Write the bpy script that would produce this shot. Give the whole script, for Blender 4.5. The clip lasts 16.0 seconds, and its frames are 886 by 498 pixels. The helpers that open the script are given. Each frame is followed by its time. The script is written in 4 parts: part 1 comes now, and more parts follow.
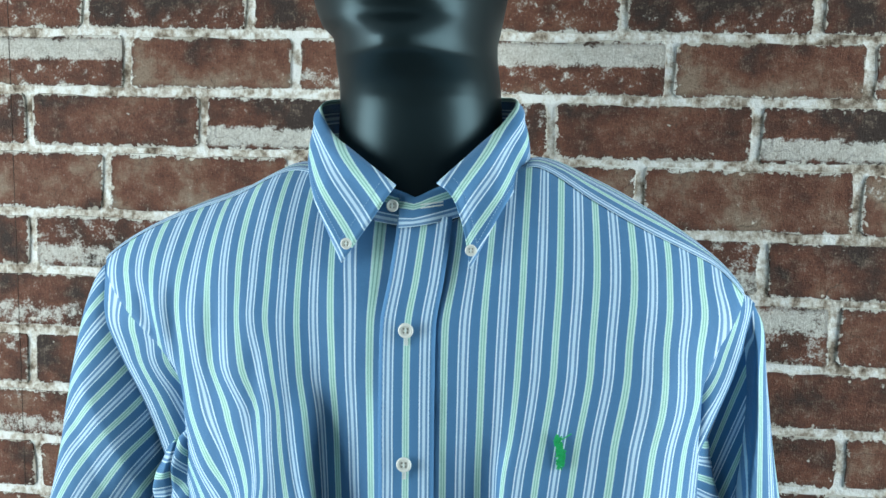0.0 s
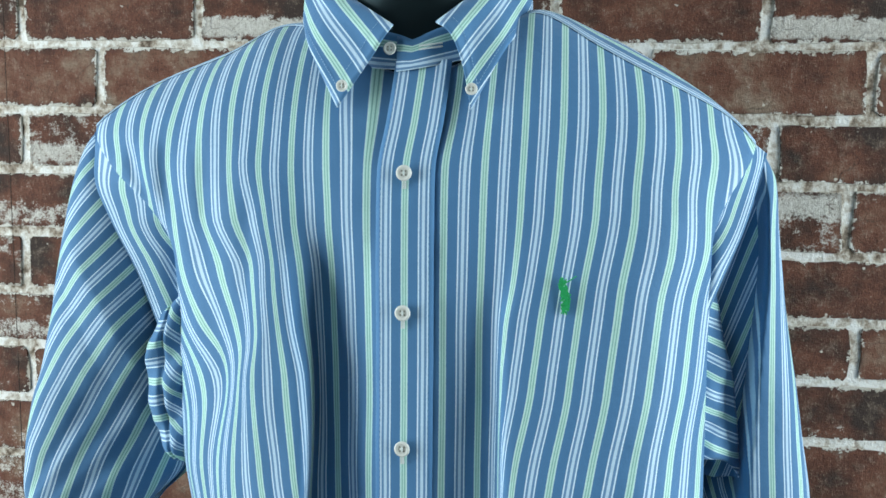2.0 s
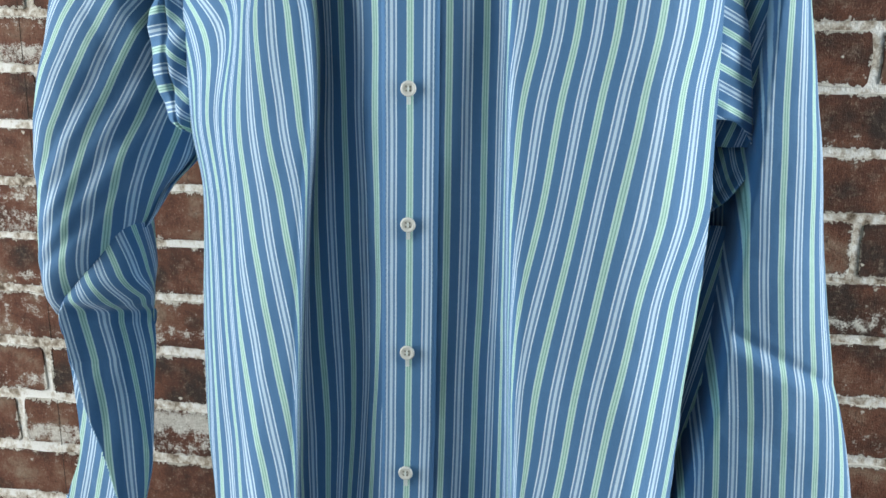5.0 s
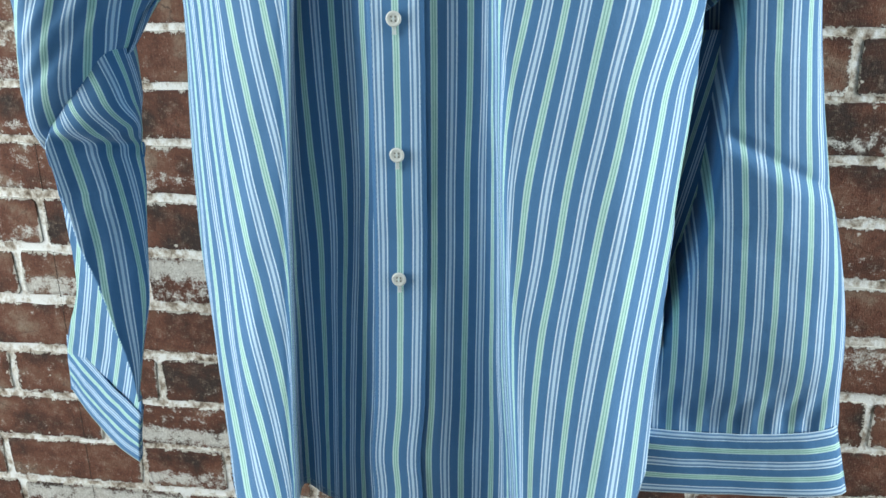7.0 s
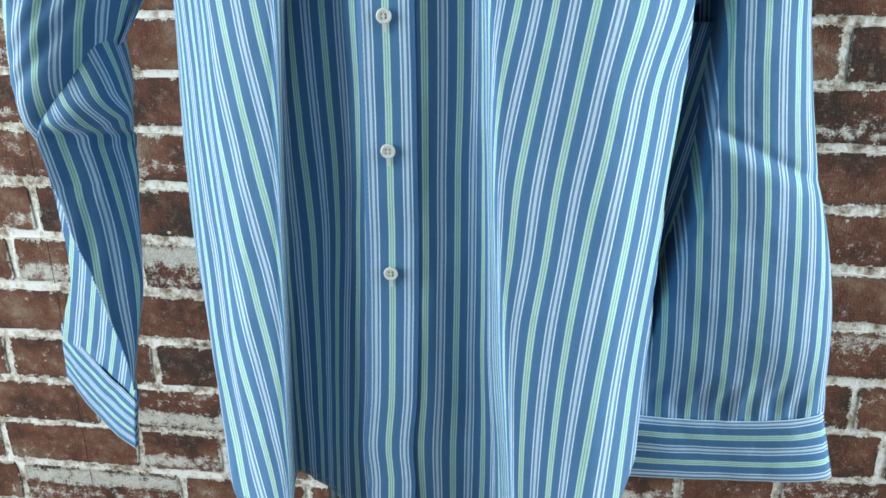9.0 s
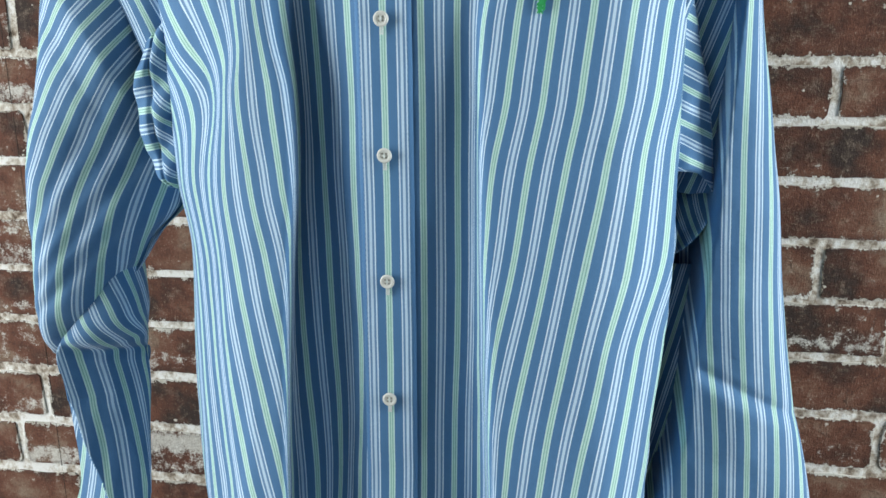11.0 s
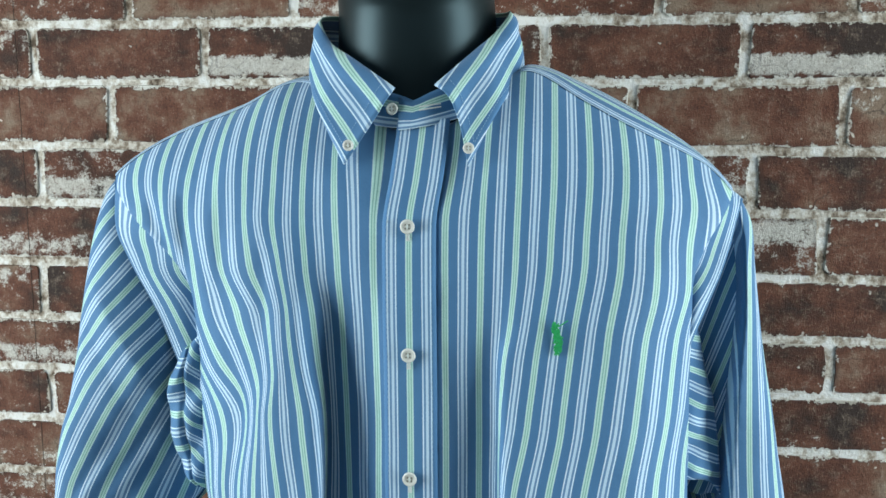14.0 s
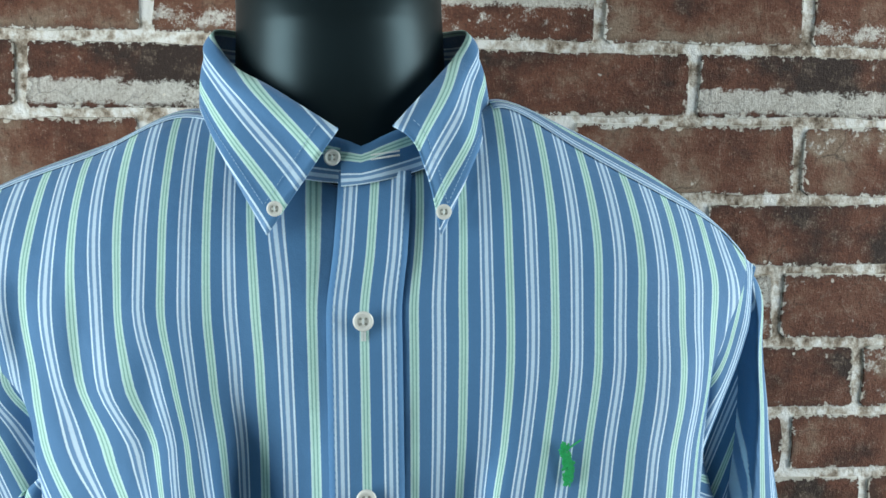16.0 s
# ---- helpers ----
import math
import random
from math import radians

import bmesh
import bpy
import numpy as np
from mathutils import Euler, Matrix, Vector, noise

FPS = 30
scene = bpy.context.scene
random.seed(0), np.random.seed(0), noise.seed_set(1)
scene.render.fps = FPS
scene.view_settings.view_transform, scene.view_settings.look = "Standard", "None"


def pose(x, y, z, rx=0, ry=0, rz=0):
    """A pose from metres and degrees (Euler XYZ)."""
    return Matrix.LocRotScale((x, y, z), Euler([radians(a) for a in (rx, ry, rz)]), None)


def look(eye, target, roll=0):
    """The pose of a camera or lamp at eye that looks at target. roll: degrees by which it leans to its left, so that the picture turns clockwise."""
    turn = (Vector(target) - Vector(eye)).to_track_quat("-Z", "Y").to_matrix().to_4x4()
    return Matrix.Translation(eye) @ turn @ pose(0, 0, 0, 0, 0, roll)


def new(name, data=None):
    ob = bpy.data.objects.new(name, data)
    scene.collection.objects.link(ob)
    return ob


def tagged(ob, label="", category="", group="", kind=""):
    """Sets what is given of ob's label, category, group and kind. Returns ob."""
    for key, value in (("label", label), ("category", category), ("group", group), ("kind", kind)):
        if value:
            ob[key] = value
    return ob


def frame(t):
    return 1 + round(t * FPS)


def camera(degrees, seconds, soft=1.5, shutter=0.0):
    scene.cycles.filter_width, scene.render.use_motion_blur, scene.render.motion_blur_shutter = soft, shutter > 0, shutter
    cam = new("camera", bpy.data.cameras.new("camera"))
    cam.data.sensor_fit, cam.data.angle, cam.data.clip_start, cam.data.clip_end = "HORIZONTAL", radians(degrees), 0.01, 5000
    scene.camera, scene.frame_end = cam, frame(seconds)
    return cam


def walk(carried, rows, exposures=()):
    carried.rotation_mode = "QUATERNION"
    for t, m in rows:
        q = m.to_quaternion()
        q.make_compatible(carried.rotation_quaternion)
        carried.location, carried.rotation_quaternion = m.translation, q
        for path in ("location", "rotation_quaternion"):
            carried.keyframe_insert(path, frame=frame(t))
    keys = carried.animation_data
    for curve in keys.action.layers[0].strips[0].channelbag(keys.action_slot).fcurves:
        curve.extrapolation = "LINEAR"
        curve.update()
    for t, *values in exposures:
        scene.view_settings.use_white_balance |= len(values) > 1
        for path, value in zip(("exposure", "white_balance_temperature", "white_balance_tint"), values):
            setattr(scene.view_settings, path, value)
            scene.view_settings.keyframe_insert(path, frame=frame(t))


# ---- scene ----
cam = camera(51.8, 16.0)
# seconds, eye, a point one metre ahead, roll
PATH = [
    (0, (0.1102, 0.0092, 1.4712), (-0.0330, 0.9943, 1.3763), 0.43),
    (0.5, (0.1089, 0.0122, 1.4466), (-0.0356, 0.9972, 1.3528), 0.46),
    (1, (0.1099, 0.0165, 1.4208), (-0.0379, 1.0011, 1.3269), 0.22),
    (1.5, (0.1103, 0.0193, 1.3967), (-0.0386, 1.0035, 1.3016), 0.25),
    (2, (0.1128, 0.0228, 1.3688), (-0.0367, 1.0067, 1.2707), 0.17),
    (2.5, (0.1146, 0.0242, 1.3392), (-0.0345, 1.0078, 1.2378), 0.26),
    (3, (0.1156, 0.0211, 1.3116), (-0.0334, 1.0033, 1.1977), 0.40),
    (3.5, (0.1167, 0.0175, 1.2865), (-0.0354, 0.9965, 1.1502), 0.46),
    (4, (0.1175, 0.0110, 1.2597), (-0.0404, 0.9845, 1.0938), 0.49),
    (4.5, (0.1199, 0.0118, 1.2382), (-0.0432, 0.9777, 1.0367), 0.52),
    (6.8, (0.1282, 0.0025, 1.1487), (-0.0333, 0.9366, 0.8304), -1.07),
    (7, (0.1300, 0.0015, 1.1446), (-0.0305, 0.9320, 0.8155), -1.15),
    (7.5, (0.1315, 0.0007, 1.1347), (-0.0265, 0.9234, 0.7829), -1.30),
    (8, (0.1317, 0.0038, 1.1295), (-0.0241, 0.9203, 0.7611), -1.38),
    (8.2, (0.1311, 0.0046, 1.1327), (-0.0235, 0.9194, 0.7594), -1.38),
    (10.3, (0.1351, -0.0050, 1.2405), (-0.0174, 0.9354, 0.9365), -0.96),
    (10.5, (0.1353, -0.0059, 1.2539), (-0.0167, 0.9378, 0.9603), -1.01),
    (11, (0.1337, -0.0058, 1.2831), (-0.0175, 0.9463, 1.0173), -0.85),
    (11.5, (0.1341, -0.0044, 1.3086), (-0.0154, 0.9544, 1.0670), -1.08),
    (12, (0.1349, -0.0032, 1.3345), (-0.0105, 0.9631, 1.1224), -1.04),
    (12.5, (0.1362, -0.0108, 1.3603), (-0.0094, 0.9621, 1.1806), -0.93),
    (13, (0.1357, -0.0168, 1.3812), (-0.0096, 0.9606, 1.2275), -0.83),
    (13.5, (0.1311, -0.0188, 1.4015), (-0.0138, 0.9610, 1.2638), -0.74),
    (14, (0.1135, -0.0206, 1.4211), (-0.0275, 0.9618, 1.2991), -0.69),
    (14.5, (0.0724, -0.0099, 1.4369), (-0.0112, 0.9807, 1.3289), -0.51),
    (15, (0.0143, 0.0220, 1.4362), (0.0322, 1.0175, 1.3434), -0.70),
    (15.5, (-0.0117, 0.0736, 1.4371), (0.0563, 1.0668, 1.3422), -0.87),
    (16, (0.0020, 0.1456, 1.4397), (0.0873, 1.1371, 1.3419), -0.56),
]
EXPOSURES = [(0.0, 0.06, 6350, 9), (1.0, -0.03, 6400, 10), (3.0, -0.03, 6650, 14), (4.5, -0.08, 6950, 18), (7.0, 0.10, 6650, 14), (8.2, 0.18, 6400, 12), (10.5, -0.05, 6900, 18), (12.5, -0.05, 6900, 17), (14.5, -0.1, 6500, 11), (15.5, -0.3, 6400, 10), (16.0, -0.1, 6650, 13)]
walk(cam, [(t, look(eye, ahead, roll)) for t, eye, ahead, roll in PATH], EXPOSURES)

# ---- light ----
world = bpy.data.worlds.new("daylight")
scene.world = world
world.use_nodes = True
sky = world.node_tree.nodes.new("ShaderNodeTexSky")
sky.sky_type, sky.sun_disc = "NISHITA", False
sky.sun_elevation, sky.sun_rotation = radians(40), radians(200)
world.node_tree.links.new(sky.outputs[0], world.node_tree.nodes["Background"].inputs[0])
world.node_tree.nodes["Background"].inputs[1].default_value = 0.1


def window_light(name, eye, target, width, height, watts, colour):
    lamp = bpy.data.lights.new(name, "AREA")
    lamp.shape, lamp.size, lamp.size_y, lamp.energy, lamp.color = "RECTANGLE", width, height, watts, colour
    ob = new(name, lamp)
    ob.matrix_world = look(eye, target)
    return ob


DAY = (0.86, 0.985, 1.0)
window_light("window_light_west", (-1.62, -0.10, 1.4), (0, -0.10, 1.4), 1.1, 1.7, 52, DAY)
window_light("window_light_east", (1.62, 0.26, 1.4), (0, 0.26, 1.4), 0.9, 1.7, 40, DAY)


# ---- small tools ----
def curve(table):
    """A smooth curve through rows (key, value, ...), which keeps to the values between neighbours."""
    table = np.array(sorted(table), float)
    k, v = table[:, 0], table[:, 1:]
    h = np.diff(k)[:, None]
    d = np.diff(v, axis=0) / h
    m = np.zeros_like(v)
    m[0], m[-1] = d[0], d[-1]
    if len(k) > 2:
        same = d[:-1] * d[1:] > 0
        with np.errstate(divide="ignore", invalid="ignore"):
            mean = 2 / (1 / d[:-1] + 1 / d[1:])
        m[1:-1] = np.where(same, np.nan_to_num(mean), 0)

    def at(x):
        x = np.clip(np.asarray(x, float), k[0], k[-1])
        n = np.clip(np.searchsorted(k, x) - 1, 0, len(k) - 2)
        q = ((x - k[n]) / (k[n + 1] - k[n]))[..., None]
        g = (k[n + 1] - k[n])[..., None]
        out = (1 + 2 * q) * (1 - q) ** 2 * v[n] + q * (1 - q) ** 2 * g * m[n] + q * q * (3 - 2 * q) * v[n + 1] + q * q * (q - 1) * g * m[n + 1]
        return out[..., 0] if v.shape[1] == 1 else out

    return at


def smooth(a, n, axis):
    for _ in range(n):
        b = np.swapaxes(a, 0, axis).copy()
        b[1:-1] = 0.25 * b[:-2] + 0.5 * b[1:-1] + 0.25 * b[2:]
        a = np.swapaxes(b, 0, axis)
    return a


def ripple(x, y, z, size, seed=0.0):
    return np.array([noise.noise(Vector((a / size + seed, b / size, c / size))) for a, b, c in zip(np.ravel(x), np.ravel(y), np.ravel(z))]).reshape(np.shape(x))


def step(q):
    q = np.clip(q, 0, 1)
    return q * q * (3 - 2 * q)


def part(name, data, material, parent, label=""):
    """A bmesh or mesh as one object under a thing or a part."""
    if isinstance(data, bmesh.types.BMesh):
        mesh = bpy.data.meshes.new(name)
        data.to_mesh(mesh)
        data.free()
    else:
        mesh = data
    mesh.materials.append(material)
    ob = new(name, mesh)
    ob.parent = parent
    return tagged(ob, label=label)


def sheet(x, y, z, u, v, closed=False, flip=False):
    """A smooth cloth mesh over grids of places, with the stripe coordinate u and the length v as its UV map."""
    rows, cols = x.shape
    mesh = bpy.data.meshes.new("sheet")
    points = np.stack([x, y, z], -1).reshape(-1, 3)
    faces = []
    for i in range(rows - 1):
        for j in range(cols - 1):
            a, b, c, d = i * cols + j, i * cols + j + 1, (i + 1) * cols + j + 1, (i + 1) * cols + j
            faces.append((a, d, c, b) if flip else (a, b, c, d))
    mesh.from_pydata(points.tolist(), [], faces)
    layer = mesh.uv_layers.new(name="UVMap")
    flat = np.stack([u, v], -1).reshape(-1, 2)
    index = np.array(faces).reshape(-1)
    layer.data.foreach_set("uv", flat[index].astype(np.float32).ravel())
    mesh.polygons.foreach_set("use_smooth", [True] * len(faces))
    return mesh


def join(meshes):
    """Several sheets as one mesh."""
    bm = bmesh.new()
    for m in meshes:
        bm.from_mesh(m)
        bpy.data.meshes.remove(m)
    return bm


def thick(ob, metres):
    mod = ob.modifiers.new("cloth", "SOLIDIFY")
    mod.thickness, mod.offset = metres, -1
    return ob


def box(bm, x0, y0, z0, x1, y1, z1):
    m = Matrix.Translation(((x0 + x1) / 2, (y0 + y1) / 2, (z0 + z1) / 2)) @ Matrix.Diagonal((x1 - x0, y1 - y0, z1 - z0, 1))
    bmesh.ops.create_cube(bm, size=1, matrix=m)
    return bm


def empty(name, x, y, z):
    ob = new(name)
    ob.location = (x, y, z)
    ob.empty_display_size = 0.05
    bpy.context.view_layer.update()
    return ob


# ---- materials ----
def material(name, rough):
    m = bpy.data.materials.new(name)
    m.use_nodes = True
    nt = m.node_tree
    bsdf = nt.nodes["Principled BSDF"]
    bsdf.inputs["Roughness"].default_value = rough
    return m, nt, bsdf


def link(nt, a, b):
    nt.links.new(a, b)


def math_node(nt, op, a, b=None, c=None, clamp=False):
    n = nt.nodes.new("ShaderNodeMath")
    n.operation, n.use_clamp = op, clamp
    for socket, value in zip(n.inputs, (a, b, c)):
        if value is None:
            continue
        if isinstance(value, (int, float)):
            socket.default_value = value
        else:
            nt.links.new(value, socket)
    return n.outputs[0]


def noise_node(nt, vector, scale, detail=3.0, rough=0.55):
    n = nt.nodes.new("ShaderNodeTexNoise")
    n.inputs["Scale"].default_value, n.inputs["Detail"].default_value, n.inputs["Roughness"].default_value = scale, detail, rough
    if vector is not None:
        nt.links.new(vector, n.inputs["Vector"])
    return n.outputs["Fac"]


def ramp_node(nt, fac, stops, mode="LINEAR"):
    n = nt.nodes.new("ShaderNodeValToRGB")
    n.color_ramp.interpolation = mode
    while len(n.color_ramp.elements) < len(stops):
        n.color_ramp.elements.new(0.5)
    for e, (p, c) in zip(n.color_ramp.elements, stops):
        e.position, e.color = p, (*c, 1) if len(c) == 3 else c
    nt.links.new(fac, n.inputs[0])
    return n.outputs[0]


def mix_node(nt, fac, a, b, blend="MIX"):
    n = nt.nodes.new("ShaderNodeMix")
    n.data_type, n.blend_type = "RGBA", blend
    for socket, value in ((n.inputs[0], fac), (n.inputs[6], a), (n.inputs[7], b)):
        if isinstance(value, (int, float)):
            socket.default_value = value
        elif isinstance(value, tuple):
            socket.default_value = (*value, 1)
        else:
            nt.links.new(value, socket)
    return n.outputs[2]


def bump_node(nt, bsdf, height, strength, distance):
    n = nt.nodes.new("ShaderNodeBump")
    n.inputs["Strength"].default_value, n.inputs["Distance"].default_value = strength, distance
    nt.links.new(height, n.inputs["Height"])
    nt.links.new(n.outputs[0], bsdf.inputs["Normal"])


BLUE, WHITE, MINT, GREEN = (0.070, 0.200, 0.386), (0.66, 0.84, 0.95), (0.49, 0.75, 0.68), (0.22, 0.45, 0.40)
PALE, SILVER = (0.135, 0.28, 0.49), (0.54, 0.72, 0.86)


def cotton(name):
    """Blue poplin with woven stripes: even places of u are green, odd ones white."""
    m, nt, bsdf = material(name, 0.72)
    uv = nt.nodes.new("ShaderNodeUVMap")
    uv.uv_map = "UVMap"
    split = nt.nodes.new("ShaderNodeSeparateXYZ")
    link(nt, uv.outputs[0], split.inputs[0])
    place = nt.nodes.new("ShaderNodeTexCoord").outputs["Object"]
    wobble = math_node(nt, "MULTIPLY_ADD", noise_node(nt, place, 900.0, 2.0), 0.03, -0.015)
    w = math_node(nt, "PINGPONG", math_node(nt, "ADD", split.outputs[0], wobble), 1.0)
    colour = ramp_node(nt, w, [
        (0.0, MINT), (0.035, MINT), (0.05, GREEN), (0.085, GREEN), (0.105, MINT), (0.13, MINT), (0.145, (0.54, 0.79, 0.73)), (0.18, (0.57, 0.81, 0.81)), (0.205, BLUE),
        (0.705, BLUE), (0.73, WHITE), (0.78, WHITE), (0.805, PALE), (0.905, PALE), (0.94, SILVER), (1.0, SILVER)])
    # the weave: fine threads along and across, a little slubby
    thread = noise_node(nt, place, 1500.0, 2.0)
    soft = noise_node(nt, place, 60.0, 3.0)
    shade = math_node(nt, "ADD", math_node(nt, "MULTIPLY", thread, 0.22), math_node(nt, "MULTIPLY_ADD", soft, 0.10, 0.84))
    tint = nt.nodes.new("ShaderNodeCombineColor")
    for n in range(3):
        link(nt, shade, tint.inputs[n])
    link(nt, mix_node(nt, 1.0, colour, tint.outputs[0], "MULTIPLY"), bsdf.inputs["Base Color"])
    bsdf.inputs["Sheen Weight"].default_value = 0.25
    bsdf.inputs["Sheen Roughness"].default_value = 0.4
    bsdf.inputs["Specular IOR Level"].default_value = 0.3
    crumple = noise_node(nt, place, 22.0, 3.0, 0.5)
    bump_node(nt, bsdf, math_node(nt, "ADD", math_node(nt, "MULTIPLY", thread, 0.16), math_node(nt, "ADD", soft, math_node(nt, "MULTIPLY", crumple, 1.8))), 0.5, 0.0024)
    return m


def plain(name, colour, rough, vary=0.12, scale=40.0, metal=0.0, bump=0.0):
    m, nt, bsdf = material(name, rough)
    place = nt.nodes.new("ShaderNodeTexCoord").outputs["Object"]
    n = noise_node(nt, place, scale, 4.0)
    low, high = tuple(c * (1 - vary) for c in colour), tuple(min(1, c * (1 + vary)) for c in colour)
    link(nt, mix_node(nt, n, low, high), bsdf.inputs["Base Color"])
    bsdf.inputs["Metallic"].default_value = metal
    if bump:
        bump_node(nt, bsdf, n, bump, 0.001)
    return m


def brick_material():
    """Fired clay with a painted shadow line at the rim, grain and worn limewash; each brick carries its tone and its
    share of limewash.
    """
    m, nt, bsdf = material("old_brick", 0.85)
    uv = nt.nodes.new("ShaderNodeUVMap")
    uv.uv_map = "UVMap"
    v = uv.outputs[0]

    def given(name):
        n = nt.nodes.new("ShaderNodeAttribute")
        n.attribute_name = name
        return n.outputs["Fac"]

    tone, lime, foot = given("tone"), given("lime"), given("foot")
    big, mid, fine = noise_node(nt, v, 16.0, 5.0, 0.6), noise_node(nt, v, 75.0, 6.0, 0.7), noise_node(nt, v, 420.0, 4.0, 0.75)
    # fine upright scoring left by the mould
    scale = nt.nodes.new("ShaderNodeMapping")
    scale.inputs["Scale"].default_value = (900, 130, 1)
    link(nt, v, scale.inputs["Vector"])
    score = noise_node(nt, scale.outputs[0], 1.0, 2.0)
    clay = ramp_node(nt, math_node(nt, "ADD", math_node(nt, "MULTIPLY_ADD", big, 2.9, -1.40), tone), [
        (0.0, (0.040, 0.023, 0.017)), (0.25, (0.086, 0.033, 0.019)), (0.50, (0.155, 0.055, 0.031)), (0.72, (0.200, 0.092, 0.056)), (1.0, (0.29, 0.205, 0.145))])
    grit = math_node(nt, "ADD", math_node(nt, "MULTIPLY", fine, 0.50), math_node(nt, "ADD", math_node(nt, "MULTIPLY", mid, 0.30), math_node(nt, "MULTIPLY", score, 0.20)))
    clay = mix_node(nt, math_node(nt, "MULTIPLY_ADD", grit, -9.0, 4.40, clamp=True), clay, mix_node(nt, 0.6, clay, (0.022, 0.013, 0.010)))
    clay = mix_node(nt, math_node(nt, "MULTIPLY_ADD", grit, 9.0, -4.85, clamp=True), clay, mix_node(nt, 0.5, clay, (0.56, 0.44, 0.33)))
    # pale dust in the pores
    clay = mix_node(nt, math_node(nt, "MULTIPLY_ADD", mid, 1.7, -0.88, clamp=True), clay, (0.33, 0.25, 0.19))
    own = nt.nodes.new("ShaderNodeUVMap")
    own.uv_map = "Own"
    split = nt.nodes.new("ShaderNodeSeparateXYZ")
    link(nt, own.outputs[0], split.inputs[0])
    up = math_node(nt, "MULTIPLY", math_node(nt, "DIVIDE", split.outputs[1], given("half_height")), math_node(nt, "SIGN", foot))
    foot = math_node(nt, "MULTIPLY", math_node(nt, "ABSOLUTE", foot), math_node(nt, "MAXIMUM", math_node(nt, "MULTIPLY_ADD", math_node(nt, "POWER", math_node(nt, "ABSOLUTE", math_node(nt, "ADD", up, 0.5)), 2.0), -5.0, 1.0), -0.35))
    wash = math_node(nt, "ADD", math_node(nt, "ADD", math_node(nt, "MULTIPLY", big, 0.5), math_node(nt, "MULTIPLY", mid, 1.15)), math_node(nt, "MULTIPLY", fine, 0.55))
    worn = math_node(nt, "MULTIPLY_ADD", math_node(nt, "ADD", wash, math_node(nt, "ADD", lime, foot)), 6.0, -8.55, clamp=True)
    colour = mix_node(nt, math_node(nt, "MULTIPLY", worn, 0.84), clay, mix_node(nt, math_node(nt, "MULTIPLY_ADD", grit, 4.0, -1.5, clamp=True), (0.42, 0.38, 0.31), (0.90, 0.89, 0.83)))
    reach = math_node(nt, "MINIMUM", math_node(nt, "SUBTRACT", given("half_length"), math_node(nt, "ABSOLUTE", split.outputs[0])), math_node(nt, "SUBTRACT", given("half_height"), math_node(nt, "ABSOLUTE", split.outputs[1])))
    ragged = math_node(nt, "ADD", math_node(nt, "MULTIPLY", mid, 0.021), math_node(nt, "MULTIPLY_ADD", fine, 0.010, -0.0136))
    flecks = noise_node(nt, v, 95.0, 2.0, 0.5)
    near_edge = math_node(nt, "MULTIPLY_ADD", reach, -14.0, 0.14, clamp=True)
    chips = math_node(nt, "MULTIPLY_ADD", math_node(nt, "ADD", flecks, near_edge), 22.0, -16.1, clamp=True)
    colour = mix_node(nt, math_node(nt, "MULTIPLY", chips, 0.85), colour, (0.78, 0.72, 0.62))
    cracks = nt.nodes.new("ShaderNodeTexVoronoi")
    cracks.feature = "DISTANCE_TO_EDGE"
    cracks.inputs["Scale"].default_value = 16.0
    wander = nt.nodes.new("ShaderNodeVectorMath")
    wander.operation = "ADD"
    link(nt, v, wander.inputs[0])
    shift = nt.nodes.new("ShaderNodeTexNoise")
    shift.inputs["Scale"].default_value, shift.inputs["Detail"].default_value = 40.0, 4.0
    link(nt, v, shift.inputs["Vector"])
    less = nt.nodes.new("ShaderNodeVectorMath")
    less.operation = "SCALE"
    less.inputs["Scale"].default_value = 0.03
    link(nt, shift.outputs["Color"], less.inputs[0])
    link(nt, less.outputs[0], wander.inputs[1])
    link(nt, wander.outputs[0], cracks.inputs["Vector"])
    hair = math_node(nt, "MULTIPLY", math_node(nt, "MULTIPLY_ADD", cracks.outputs["Distance"], -60.0, 1.0, clamp=True), math_node(nt, "MULTIPLY_ADD", big, 5.0, -2.4, clamp=True))
    colour = mix_node(nt, math_node(nt, "MULTIPLY", hair, 0.7), colour, (0.030, 0.020, 0.016))
    # a dark shadow line painted along the worn rim, then mortar smeared over the edge
    rim = math_node(nt, "MULTIPLY", math_node(nt, "SUBTRACT", math_node(nt, "ADD", ragged, 0.0034), reach), 420.0, clamp=True)
    colour = mix_node(nt, math_node(nt, "MULTIPLY", rim, 0.35), colour, (0.040, 0.026, 0.020))
    smear = math_node(nt, "MULTIPLY", math_node(nt, "SUBTRACT", ragged, reach), 1200.0, clamp=True)
    colour = mix_node(nt, smear, colour, mix_node(nt, math_node(nt, "MULTIPLY_ADD", big, 3.0, -1.0, clamp=True), (0.40, 0.35, 0.28), (0.84, 0.83, 0.77)))
    link(nt, colour, bsdf.inputs["Base Color"])
    bump_node(nt, bsdf, math_node(nt, "ADD", grit, mid), 0.8, 0.0022)
    return m


